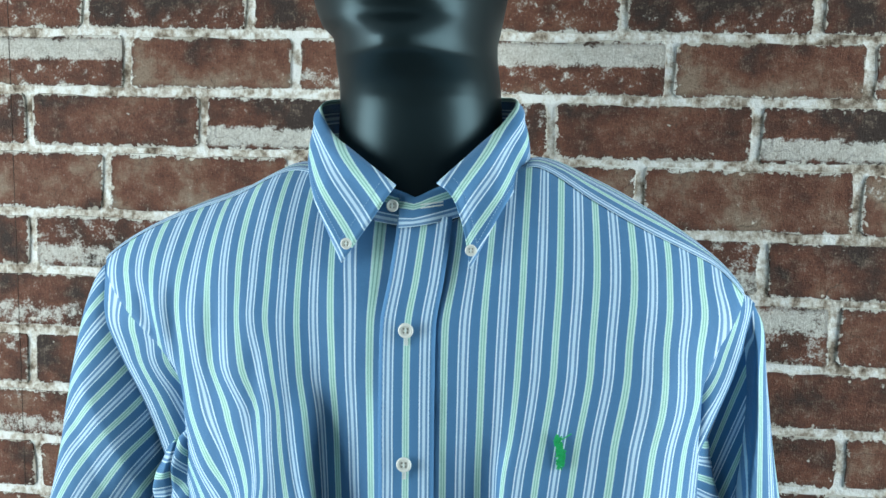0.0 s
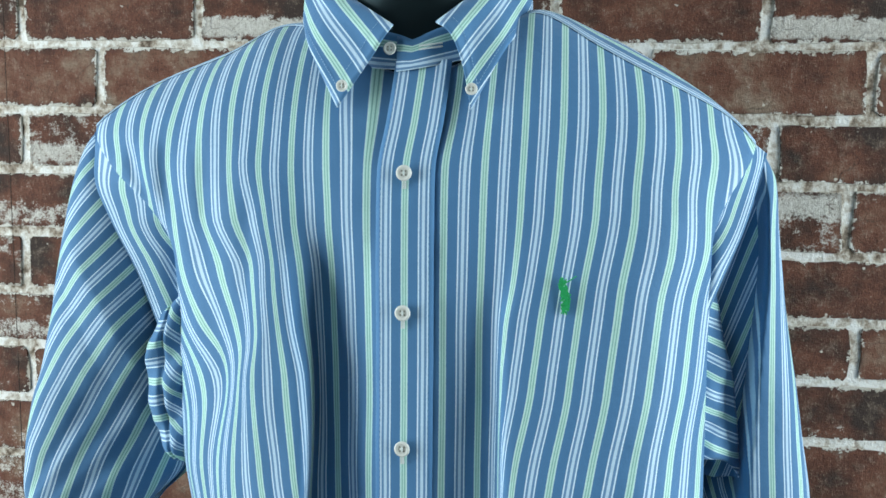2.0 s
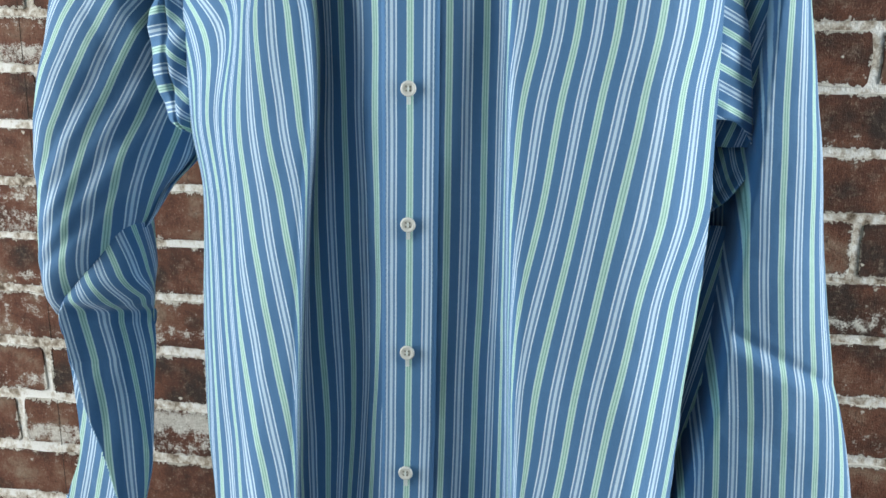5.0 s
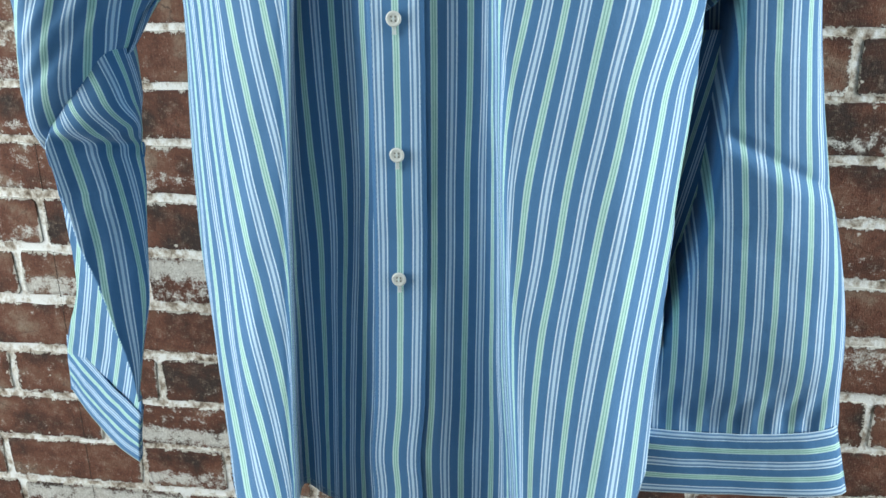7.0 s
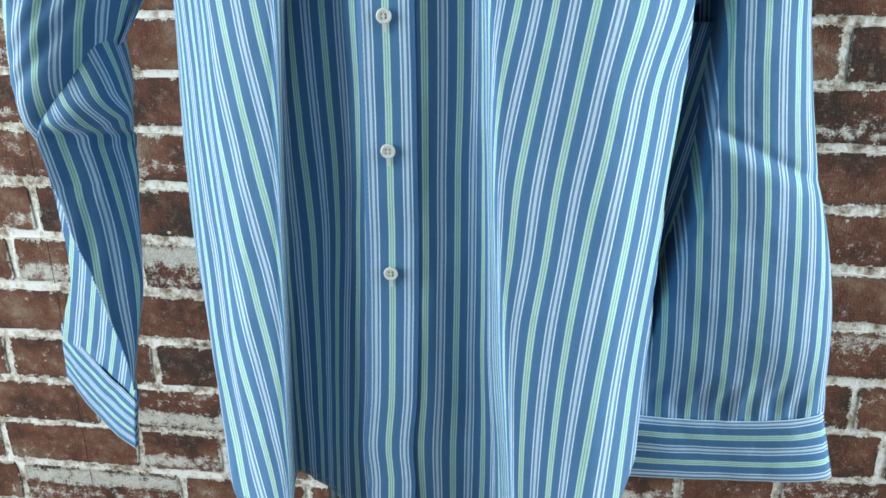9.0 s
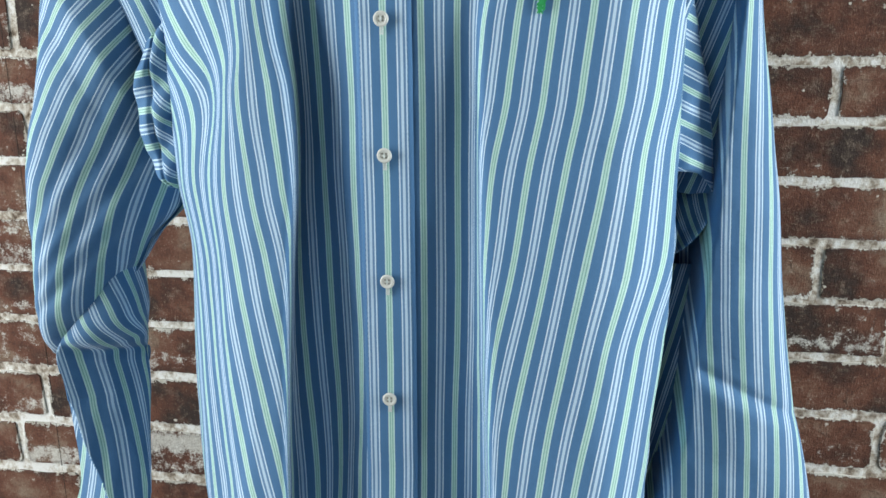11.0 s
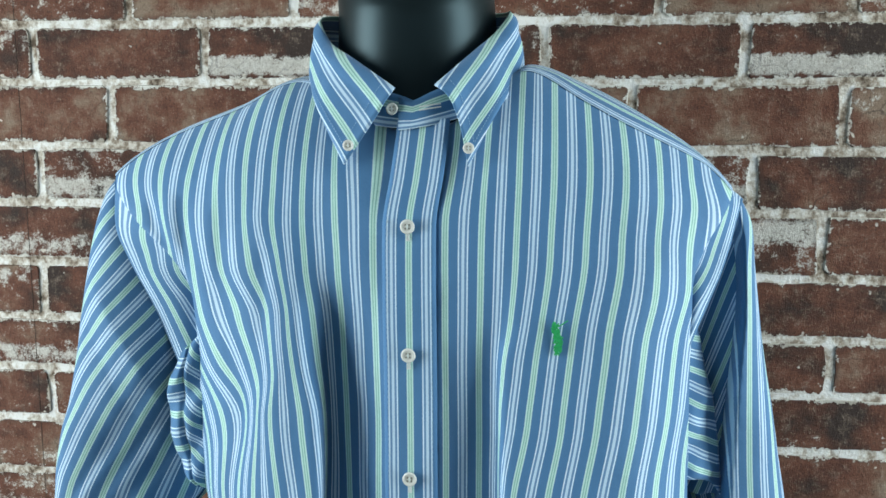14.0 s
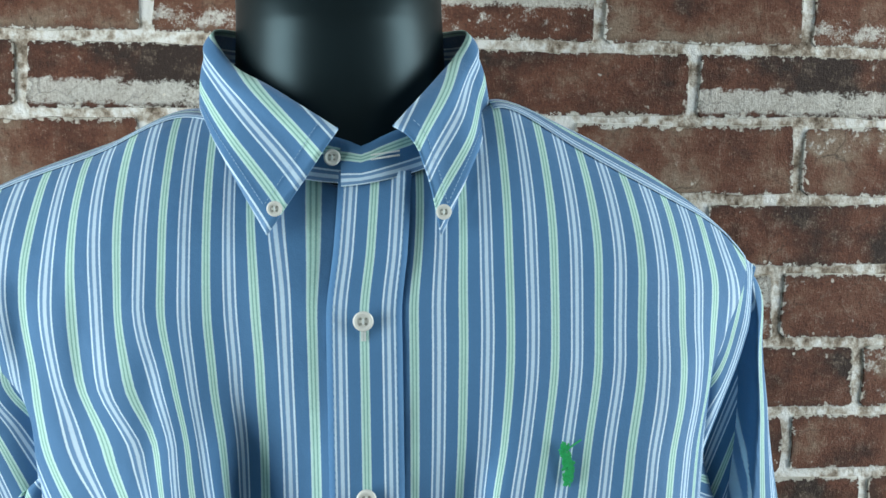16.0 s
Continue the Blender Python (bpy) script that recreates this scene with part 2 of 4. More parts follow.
def mortar_material():
    m, nt, bsdf = material("lime_mortar", 0.9)
    place = nt.nodes.new("ShaderNodeTexCoord").outputs["Object"]
    big, mid, fine = noise_node(nt, place, 11.0, 4.0, 0.6), noise_node(nt, place, 70.0, 5.0, 0.7), noise_node(nt, place, 380.0, 3.0)
    drag = nt.nodes.new("ShaderNodeMapping")
    drag.inputs["Scale"].default_value = (120, 120, 90)
    link(nt, place, drag.inputs["Vector"])
    streak = noise_node(nt, drag.outputs[0], 1.0, 3.0, 0.65)
    rough = math_node(nt, "ADD", math_node(nt, "MULTIPLY", mid, 0.50), math_node(nt, "ADD", math_node(nt, "MULTIPLY", big, 0.30), math_node(nt, "MULTIPLY", streak, 0.35)))
    base = ramp_node(nt, rough, [(0.44, (0.11, 0.075, 0.05)), (0.51, (0.38, 0.31, 0.24)), (0.565, (0.66, 0.61, 0.53)), (0.63, (0.90, 0.89, 0.85))])
    link(nt, base, bsdf.inputs["Base Color"])
    bump_node(nt, bsdf, math_node(nt, "ADD", fine, math_node(nt, "MULTIPLY", streak, 1.0)), 0.5, 0.0020)
    return m


COTTON = cotton("striped_cotton")
BRICK, MORTAR = brick_material(), mortar_material()
PAINT = plain("grey_wall_paint", (0.26, 0.285, 0.30), 0.8, 0.04, 6.0, bump=0.1)
FLOORING = plain("grey_floor", (0.13, 0.12, 0.11), 0.6, 0.2, 5.0)
BLACK = plain("black_satin_plastic", (0.006, 0.0105, 0.012), 0.38, 0.15, 30.0)
BLACK.node_tree.nodes["Principled BSDF"].inputs["Specular Tint"].default_value = (0.58, 0.88, 0.98, 1)
BLACK.node_tree.nodes["Principled BSDF"].inputs["Specular IOR Level"].default_value = 0.46
PEARL = plain("pearl_button", (0.70, 0.71, 0.66), 0.25, 0.06, 200.0)
HOLE = plain("dark_thread_hole", (0.30, 0.31, 0.27), 0.8, 0.1)
HOLE_DARK = plain("dark_joint", (0.07, 0.05, 0.04), 0.9, 0.2)
STITCH = plain("pale_blue_thread", (0.30, 0.46, 0.62), 0.8, 0.1, 500.0)
THREAD = plain("white_thread", (0.70, 0.76, 0.74), 0.8, 0.1, 500.0, bump=0.3)
EMBROIDERY = plain("green_embroidery_thread", (0.010, 0.40, 0.12), 0.6, 0.35, 600.0, bump=0.6)

# ---- the room ----
WALL_Y = 0.88
wall = tagged(part("wall_north", box(bmesh.new(), -1.6, WALL_Y, 0, 1.6, WALL_Y + 0.12, 2.5), MORTAR, None), "old red brick wall with pale lime mortar and worn whitewash", "wall", kind="structure")
tagged(part("floor", box(bmesh.new(), -1.7, -2.5, -0.1, 1.7, WALL_Y + 0.12, 0), FLOORING, None), "plain grey floor", "floor", kind="structure")
tagged(part("ceiling", box(bmesh.new(), -1.7, -2.5, 2.5, 1.7, WALL_Y + 0.12, 2.6), PAINT, None), "plain grey ceiling", "ceiling", kind="structure")


def side_wall(name, x0, x1, y0, y1):
    """A wall with one tall window opening from y0 to y1."""
    bm = bmesh.new()
    box(bm, x0, -2.4, 0, x1, y0, 2.5), box(bm, x0, y1, 0, x1, WALL_Y, 2.5)
    box(bm, x0, y0, 0, x1, y1, 0.5), box(bm, x0, y0, 2.3, x1, y1, 2.5)
    return tagged(part(name, bm, PAINT, None), "plain grey wall with a wide window opening", "wall", kind="structure")


side_wall("wall_west", -1.7, -1.6, -0.72, 0.52)
side_wall("wall_east", 1.6, 1.7, -0.25, 0.77)
tagged(part("wall_south", box(bmesh.new(), -1.7, -2.5, 0, 1.7, -2.4, 2.5), PAINT, None), "plain grey wall", "wall", kind="structure")

# ---- the mannequin: one plain mesh ----
def rings(bm, table, n=40, cap=True):
    """A loft of ellipses: rows of z, centre x, centre y, half width, half depth."""
    rows = []
    for z, cx, cy, a, b in table:
        rows.append([bm.verts.new((cx + a * math.cos(2 * math.pi * k / n), cy + b * math.sin(2 * math.pi * k / n), z)) for k in range(n)])
    for lo, hi in zip(rows, rows[1:]):
        for k in range(n):
            bm.faces.new((lo[k], lo[(k + 1) % n], hi[(k + 1) % n], hi[k])).smooth = True
    if cap:
        bm.faces.new(rows[0][::-1]), bm.faces.new(rows[-1])


def mannequin():
    bm = bmesh.new()
    mid = -0.012
    # neck and head: half width, front and back of each level
    shape = curve([(1.40, 0.074, 0.645, 0.789), (1.45, 0.066, 0.651, 0.783), (1.49, 0.0625, 0.653, 0.781), (1.507, 0.0614, 0.6530, 0.780), (1.516, 0.0609, 0.6508, 0.781), (1.5225, 0.0605, 0.6468, 0.783), (1.529, 0.0600, 0.6412, 0.785), (1.535, 0.0596, 0.6342, 0.785),
                   (1.541, 0.0591, 0.6265, 0.784), (1.547, 0.0587, 0.6195, 0.783), (1.556, 0.0585, 0.617, 0.785), (1.572, 0.0605, 0.618, 0.80), (1.61, 0.066, 0.622, 0.825), (1.66, 0.072, 0.622, 0.84), (1.72, 0.074, 0.628, 0.845), (1.77, 0.064, 0.65, 0.835), (1.80, 0.040, 0.69, 0.80), (1.81, 0.004, 0.735, 0.75)])
    # the head is turned a little: its jaw stands out on one side
    jaw = curve([(1.40, 0.0), (1.552, 0.0), (1.562, 0.0022), (1.573, 0.011), (1.597, 0.0165), (1.66, 0.012), (1.81, 0.0)])
    n, levels = 64, np.concatenate([np.linspace(1.40, 1.49, 14), np.linspace(1.493, 1.60, 56), np.linspace(1.61, 1.81, 24)])
    grid = []
    for z in levels:
        a, f, b = shape(z)
        row = []
        for k in range(n):
            w = 2 * math.pi * k / n
            x, y = a * math.cos(w), (f + b) / 2 + (b - f) / 2 * math.sin(w)
            if math.sin(w) < 0:
                # the chin stands forward, with a hollow under the lip and a small cleft
                y -= 0.007 * math.exp(-(x / 0.020) ** 2 - ((z - 1.551) / 0.012) ** 2)
                y += 0.007 * math.exp(-(x / 0.026) ** 2 - ((z - 1.573) / 0.007) ** 2)
                y += 0.0012 * math.exp(-(x / 0.0025) ** 2 - ((z - 1.551) / 0.008) ** 2)
                y -= 0.008 * math.exp(-(x / 0.024) ** 2 - ((z - 1.588) / 0.008) ** 2)
            c = math.cos(w)
            row.append(bm.verts.new((x - 0.012 + (c * float(jaw(z)) if c < 0 else c * 0.003), y, z)))
        grid.append(row)
    for lo, hi in zip(grid, grid[1:]):
        for k in range(n):
            bm.faces.new((lo[k], lo[(k + 1) % n], hi[(k + 1) % n], hi[k])).smooth = True
    bm.faces.new(grid[0][::-1]), bm.faces.new(grid[-1])
    torso = curve([(0.78, 0.10, 0.045), (0.95, 0.12, 0.05), (1.15, 0.14, 0.06), (1.30, 0.16, 0.06), (1.38, 0.15, 0.045), (1.42, 0.09, 0.04), (1.44, 0.05, 0.04)])
    rings(bm, [(z, mid, 0.725, *torso(z)) for z in np.linspace(0.78, 1.44, 24)])
    for x in (-0.087, 0.051):
        rings(bm, [(0.0, x, 0.71, 0.016, 0.016), (0.5, x, 0.71, 0.0145, 0.0145), (0.80, x, 0.71, 0.0145, 0.0145)], 24)
    return tagged(part("mannequin", bm, BLACK, None), "glossy black mannequin with head, neck and slim leg poles", "mannequin")


mannequin()

# ---- the shirt ----
shirt = tagged(empty("dress_shirt", -0.012, 0.72, 0.69), "blue long-sleeved cotton shirt with white and green stripes on a mannequin", "shirt")


def under(ob):
    """Keep a shirt part where it was built."""
    ob.matrix_parent_inverse = shirt.matrix_world.inverted()
    return ob


def cloth(name, mesh, label="", t=0.0007):
    ob = under(part(name, mesh, COTTON, shirt, label))
    return thick(ob, t) if t else ob


def stitches(name, points, count, label, size=0.00038, out=(0, -0.0006, 0)):
    """A dashed line of thread along places."""
    points = np.asarray(points)
    at = np.linspace(0, len(points) - 1, 2 * count)
    line_of = [Vector([np.interp(v, range(len(points)), points[:, n]) for n in range(3)]) + Vector(out) for v in at]
    bm = bmesh.new()
    for a, b in zip(line_of[::2], line_of[1::2]):
        m = Matrix.Translation((a + b) / 2) @ (b - a).to_track_quat("X", "Z").to_matrix().to_4x4() @ Matrix.Diagonal(((b - a).length * 1.2, size, size, 1))
        bmesh.ops.create_cube(bm, size=1, matrix=m)
    return under(part(name, bm, STITCH, shirt, label))


# each fold line of the fronts: height, stripe, x, y
PLACKET = curve([(1.45, 0.009, 0.630), (1.432, 0.008, 0.625), (1.395, 0.005, 0.612), (1.36, 0.001, 0.5995), (1.32, 0.001, 0.5955), (1.27, 0.001, 0.5945), (1.183, 0.0005, 0.5945), (0.95, -0.002, 0.594), (0.82, -0.006, 0.590), (0.76, -0.011, 0.590), (0.69, -0.0095, 0.592)])
FOLDS_RIGHT = [curve(t) for t in (
    [(1.46, 5, 0.0660, 0.6340), (1.392, 4.98, 0.0645, 0.6130), (1.34, 4.96, 0.0630, 0.6000), (1.296, 4.96, 0.0615, 0.6001), (1.26, 4.94, 0.0593, 0.6047), (1.222, 4.94, 0.0588, 0.6083), (1.165, 5, 0.0589, 0.6103), (1.107, 5, 0.0592, 0.6112), (1.04, 5.24, 0.0601, 0.6112), (0.982, 5.83, 0.0634, 0.6112), (0.921, 6, 0.0641, 0.6112), (0.855, 6.16, 0.0644, 0.6112), (0.759, 6.79, 0.0704, 0.6113), (0.69, 7.4, 0.0734, 0.6132)],
    [(1.46, 7.01, 0.089, 0.634), (1.392, 6.98, 0.088, 0.612), (1.34, 7.05, 0.087, 0.597), (1.296, 6.64, 0.0776, 0.594), (1.261, 6.21, 0.067, 0.5913), (1.226, 6.42, 0.065, 0.5881), (1.172, 7.41, 0.0658, 0.5839), (1.118, 8.09, 0.0676, 0.58), (1.046, 9.87, 0.0721, 0.5749), (0.993, 10.73, 0.0722, 0.5713), (0.936, 11.35, 0.0741, 0.568), (0.877, 12.41, 0.0779, 0.565), (0.79, 13.21, 0.0837, 0.5621), (0.69, 13.65, 0.0884, 0.56)],
    [(1.46, 12.25, 0.148, 0.642), (1.392, 11.79, 0.147, 0.62), (1.34, 12.04, 0.1465, 0.608), (1.281, 11.83, 0.1345, 0.597), (1.224, 12.11, 0.1315, 0.592), (1.173, 12.86, 0.132, 0.589), (1.105, 13.63, 0.129, 0.587), (1.033, 14.29, 0.1255, 0.584), (0.955, 16.19, 0.137, 0.587), (0.823, 17.26, 0.1325, 0.583), (0.69, 18.16, 0.1295, 0.582)],
    [(1.46, 18.74, 0.232, 0.68), (1.392, 18.78, 0.226, 0.655), (1.368, 17.62, 0.214, 0.645), (1.34, 16.76, 0.202, 0.64), (1.31, 16.3, 0.199, 0.646), (1.275, 17.14, 0.2, 0.656), (1.224, 17.58, 0.2, 0.66), (1.173, 18.39, 0.2, 0.66), (1.105, 18.55, 0.2, 0.66), (1.033, 19.96, 0.197, 0.66), (0.955, 20.05, 0.19, 0.66), (0.823, 20.93, 0.184, 0.66), (0.69, 21.06, 0.179, 0.66)])]
FOLDS_LEFT = [curve(t) for t in (
    [(1.46, -3, -0.0492, 0.6320), (1.408, -3, -0.0443, 0.6163), (1.368, -3, -0.0396, 0.6048), (1.331, -3, -0.0386, 0.6001), (1.295, -3, -0.0382, 0.6046), (1.258, -3, -0.0384, 0.6091), (1.22, -3, -0.0378, 0.6110), (1.16, -3, -0.0390, 0.6127), (1.103, -3, -0.0367, 0.6134), (1.002, -3.2, -0.0370, 0.6105), (0.919, -3.4, -0.0427, 0.6090), (0.851, -3.4, -0.0487, 0.6102), (0.751, -3.4, -0.0551, 0.6124), (0.69, -3.4, -0.0583, 0.6139)],
    [(1.46, -4, -0.0588, 0.6330), (1.408, -4, -0.0563, 0.6167), (1.368, -4, -0.0539, 0.6059), (1.331, -4, -0.0516, 0.6017), (1.295, -4.1, -0.0531, 0.6110), (1.257, -4.2, -0.0556, 0.6197), (1.219, -4.3, -0.0569, 0.6227), (1.157, -4.3, -0.0558, 0.6248), (1.1, -4.6, -0.0589, 0.6254), (1, -5.2, -0.0620, 0.6216), (0.916, -5.9, -0.0664, 0.6209), (0.847, -6, -0.0694, 0.6229), (0.745, -6.3, -0.0764, 0.6253), (0.69, -6.43, -0.0794, 0.6265)],
    [(1.46, -5, -0.0683, 0.6340), (1.407, -5, -0.0673, 0.6170), (1.368, -5, -0.0664, 0.6070), (1.331, -5, -0.0641, 0.6033), (1.295, -5.2, -0.0653, 0.6144), (1.257, -5.4, -0.0680, 0.6240), (1.218, -5.5, -0.0683, 0.6272), (1.156, -5.5, -0.0710, 0.6289), (1.098, -6, -0.0774, 0.6287), (1, -7, -0.0867, 0.6250), (0.915, -7.6, -0.0924, 0.6251), (0.845, -8, -0.0958, 0.6261), (0.742, -8.4, -0.1014, 0.6288), (0.69, -8.56, -0.1036, 0.6305)],
    [(1.46, -7, -0.0897, 0.636), (1.407, -7, -0.0894, 0.6177), (1.368, -7, -0.0891, 0.6053), (1.331, -7, -0.085, 0.5964), (1.295, -7, -0.0794, 0.5914), (1.258, -7, -0.0743, 0.5882), (1.222, -7, -0.066, 0.5859), (1.164, -7.3, -0.0634, 0.583), (1.11, -8.6, -0.0686, 0.5802), (1.008, -10.6, -0.0743, 0.5754), (0.93, -12, -0.0771, 0.5707), (0.867, -13, -0.0786, 0.5677), (0.776, -14.3, -0.083, 0.5645), (0.69, -15.28, -0.0863, 0.562)],
    [(1.46, -9, -0.1119, 0.638), (1.406, -9, -0.1117, 0.6195), (1.369, -9, -0.1115, 0.6076), (1.331, -9, -0.102, 0.5983), (1.295, -9, -0.0938, 0.5922), (1.258, -9.3, -0.0944, 0.59), (1.22, -10, -0.1028, 0.5889), (1.162, -10, -0.0965, 0.5859), (1.108, -10.5, -0.0922, 0.5832), (1.007, -12.5, -0.101, 0.5784), (0.928, -14, -0.106, 0.574), (0.864, -15, -0.1074, 0.5706), (0.773, -16, -0.1025, 0.5677), (0.69, -16.73, -0.0989, 0.566)],
    [(1.46, -11, -0.1401, 0.642), (1.405, -11, -0.1362, 0.6228), (1.369, -11, -0.133, 0.6136), (1.331, -11, -0.1304, 0.6066), (1.294, -11, -0.112, 0.6012), (1.257, -11.4, -0.1091, 0.5985), (1.219, -12.5, -0.1161, 0.5968), (1.159, -12.2, -0.1202, 0.5946), (1.103, -12.6, -0.1187, 0.5924), (1.005, -14, -0.1213, 0.5882), (0.924, -15, -0.121, 0.5843), (0.859, -16, -0.1248, 0.5813), (0.764, -17, -0.1212, 0.5785), (0.69, -17.62, -0.119, 0.577)],
    [(1.46, -14, -0.1724, 0.656), (1.403, -14, -0.1743, 0.6369), (1.371, -14, -0.1756, 0.6293), (1.332, -13.5, -0.1634, 0.623), (1.293, -13, -0.1472, 0.619), (1.255, -13.5, -0.1373, 0.6159), (1.216, -14.7, -0.131, 0.6136), (1.153, -15.2, -0.1418, 0.6113), (1.096, -16, -0.1397, 0.6099), (1, -16.4, -0.1412, 0.608), (0.916, -17, -0.1413, 0.6057), (0.848, -17.4, -0.1419, 0.6036), (0.749, -18, -0.1403, 0.6013), (0.69, -18.29, -0.1395, 0.6)],
    [(1.46, -20, -0.262, 0.69), (1.4, -19.6, -0.247, 0.662), (1.37, -18.9, -0.224, 0.648), (1.34, -16.6, -0.198, 0.64), (1.31, -14.7, -0.182, 0.645), (1.294, -14.5, -0.18, 0.648), (1.256, -15.4, -0.18, 0.652), (1.217, -17.8, -0.181, 0.653), (1.155, -20.2, -0.18, 0.653), (1.098, -20.8, -0.172, 0.653), (1, -21.3, -0.1775, 0.653), (0.917, -20.8, -0.179, 0.653), (0.849, -20, -0.175, 0.653), (0.75, -19.5, -0.173, 0.653), (0.69, -19.5, -0.171, 0.653)])]
SHOULDER = curve([(-0.285, 1.358), (-0.266, 1.385), (-0.246, 1.404), (-0.197, 1.430), (-0.145, 1.449), (-0.097, 1.468), (-0.075, 1.463), (-0.045, 1.440), (0.0, 1.425), (0.045, 1.440), (0.065, 1.466), (0.082, 1.472), (0.122, 1.457), (0.177, 1.426), (0.218, 1.395), (0.242, 1.366), (0.26, 1.34)])
CREST_Y = curve([(-0.26, 0.685), (-0.10, 0.688), (-0.07, 0.668), (-0.03, 0.636), (0.0, 0.630), (0.03, 0.636), (0.07, 0.668), (0.10, 0.682), (0.25, 0.680)])


def line(x, z, a, b):
    """The distance of places to the right of a line from a to b, and the share along it."""
    way = np.array(b) - np.array(a)
    length = np.linalg.norm(way)
    way = way / length
    along = ((x - a[0]) * way[0] + (z - a[1]) * way[1]) / length
    side = (x - a[0]) * -way[1] + (z - a[1]) * way[0]
    return side, along


def front(folds, sign, seed, armhole, lap_neck):
    levels = np.concatenate([np.linspace(0, 0.88, 100), np.linspace(0.885, 1, 40)])
    # a column for each fold line, closer steps across the folds
    steps = [7, 7, 9, 14, 16] if sign > 0 else [6, 4, 4, 9, 8, 8, 9, 14]
    keys = [lambda z: np.array([sign * 1.25 + (0.7 * step((1.04 - z) / 0.1) if sign < 0 else 0.0), PLACKET(z)[0] + sign * 0.0155, PLACKET(z)[1] + 0.0015])] + folds
    top = np.array([k(1.43) for k in keys])[:, 1]
    names = np.concatenate([np.linspace(i, i + 1, n, endpoint=False) for i, n in zip(range(len(keys) - 1), steps)] + [[len(keys) - 1]])
    high = np.interp(names, range(len(keys)), top)
    ztop = SHOULDER(high)
    edge = np.clip((names - (len(keys) - 2)), 0, 1)
    zlow = 0.6965 + 0.026 * edge ** 2.6 + 0.002 * np.sin(names * 5.0)
    if sign < 0:
        zlow = zlow + 0.015 * np.exp(-((names - 4.3) / 0.9) ** 2) + 0.0125 * step((names - 0.8) / 1.8) * step(3.9 - names)
    else:
        zlow = zlow + 0.011 * np.clip(names, 0, 1) * step((1.9 - names) / 0.9)
    z = zlow[None, :] + (ztop - zlow)[None, :] * levels[:, None]
    x, y, s = np.zeros_like(z), np.zeros_like(z), np.zeros_like(z)
    for j, name in enumerate(names):
        i = min(int(name), len(keys) - 2)
        q = name - i
        a = np.array([keys[i](v) for v in z[:, j]])
        b = np.array([keys[i + 1](v) for v in z[:, j]])
        bend = q ** ((2.2 if sign > 0 else 1.6) - (1.0 if sign > 0 else 0.4) * step((z[:, j] - 1.32) / 0.05)) if i == len(keys) - 2 else q
        s[:, j] = a[:, 0] + (b[:, 0] - a[:, 0]) * q
        x[:, j] = a[:, 1] + (b[:, 1] - a[:, 1]) * (q if i < len(keys) - 2 else q ** 0.93)
        y[:, j] = a[:, 2] + (b[:, 2] - a[:, 2]) * bend
    x, y, s = (smooth(a, 3, 1) for a in (x, y, s))
    q = np.clip((z - (ztop - 0.07)[None, :]) / 0.07, 0, 1)
    y = y + (np.maximum(CREST_Y(high)[None, :], y) - y) * (1 - np.sqrt(1 - 0.9999 * q * q))
    x = x + (high[None, :] - x) * q ** 2
    calm = step((1.36 - z) / 0.2) * 0.5 + 0.5
    y = y + calm * (0.0035 * ripple(x, 0 * x, z * 0.35, 0.05, seed) + 0.0012 * ripple(x, 0 * x, z * 0.6, 0.02, seed + 9))
    if sign < 0:
        for a, b, deep in (((-0.216, 1.385), (-0.186, 1.325), 0.0028), ((-0.180, 1.395), (-0.172, 1.310), 0.0026), ((-0.145, 1.385), (-0.140, 1.300), 0.0020), ((-0.105, 1.36), (-0.108, 1.26), 0.0018)):
            d, t = line(x, z, a, b)
            length = step(t / 0.3) * step((1 - t) / 0.4)
            y = y + deep * (np.exp(-(d / 0.006) ** 2) - 0.7 * np.exp(-((d + 0.012) / 0.009) ** 2)) * length
    # the yoke lies over the top of the front and runs on to the back, with crosswise stripes
    picked = np.abs(high) > 0.074
    px, py, pz, top = x[:, picked], y[:, picked], z[:, picked], ztop[picked]
    out = np.clip((np.abs(high[picked]) - 0.08) / 0.15, 0, 1)
    share = np.linspace(0, 1, 12)
    lap = 0.0035 + lap_neck * np.sin(np.clip(out * 1.15, 0, 1) * math.pi)
    low = top - lap
    goal = low[None, :] + lap[None, :] * np.sqrt(share)[:, None]
    yx = np.stack([np.interp(goal[:, j], pz[:, j], px[:, j]) for j in range(len(top))], 1)
    yy = np.stack([np.interp(goal[:, j], pz[:, j], py[:, j]) for j in range(len(top))], 1)
    rear = np.linspace(0, 1, 16)[1:, None]
    yx = np.vstack([yx, yx[-1:] + 0 * rear])
    yz = np.vstack([goal + 0.0006, goal[-1:] + 0.0006 + 0.004 * np.sin(np.clip(rear * 4, 0, math.pi / 2)) - 0.07 * np.clip(rear - 0.2, 0, 1) ** 1.4])
    yy = np.vstack([yy - 0.0012, yy[-1:] - 0.0012 + 0.105 * rear])
    across = np.vstack([np.zeros((1, len(top))), np.cumsum(np.hypot(np.diff(yy, axis=0), np.diff(yz, axis=0)), 0)])
    cloth("yoke", sheet(yx, yy, yz, 0.75 + across / 0.0122, yx / 0.0122, flip=sign < 0), "shoulder yoke with crosswise stripes", 0.0005)
    # a line of stitches just above the hem
    k = np.argmin(np.abs(z - (zlow + 0.0055)[None, :]), 0)
    hx, hy, hz = (np.array([a[r, c] for c, r in enumerate(k)]) for a in (x, y, z))
    stitches("hem_stitching", np.stack([hx, hy, hz], 1), 85, "row of white hem stitches", 0.0005)
    # side: round to the back
    xe, ye, ze, se = x[:, -1:], y[:, -1:], z[:, -1:], s[:, -1:]
    w = np.linspace(0, 1, 9)[None, 1:]
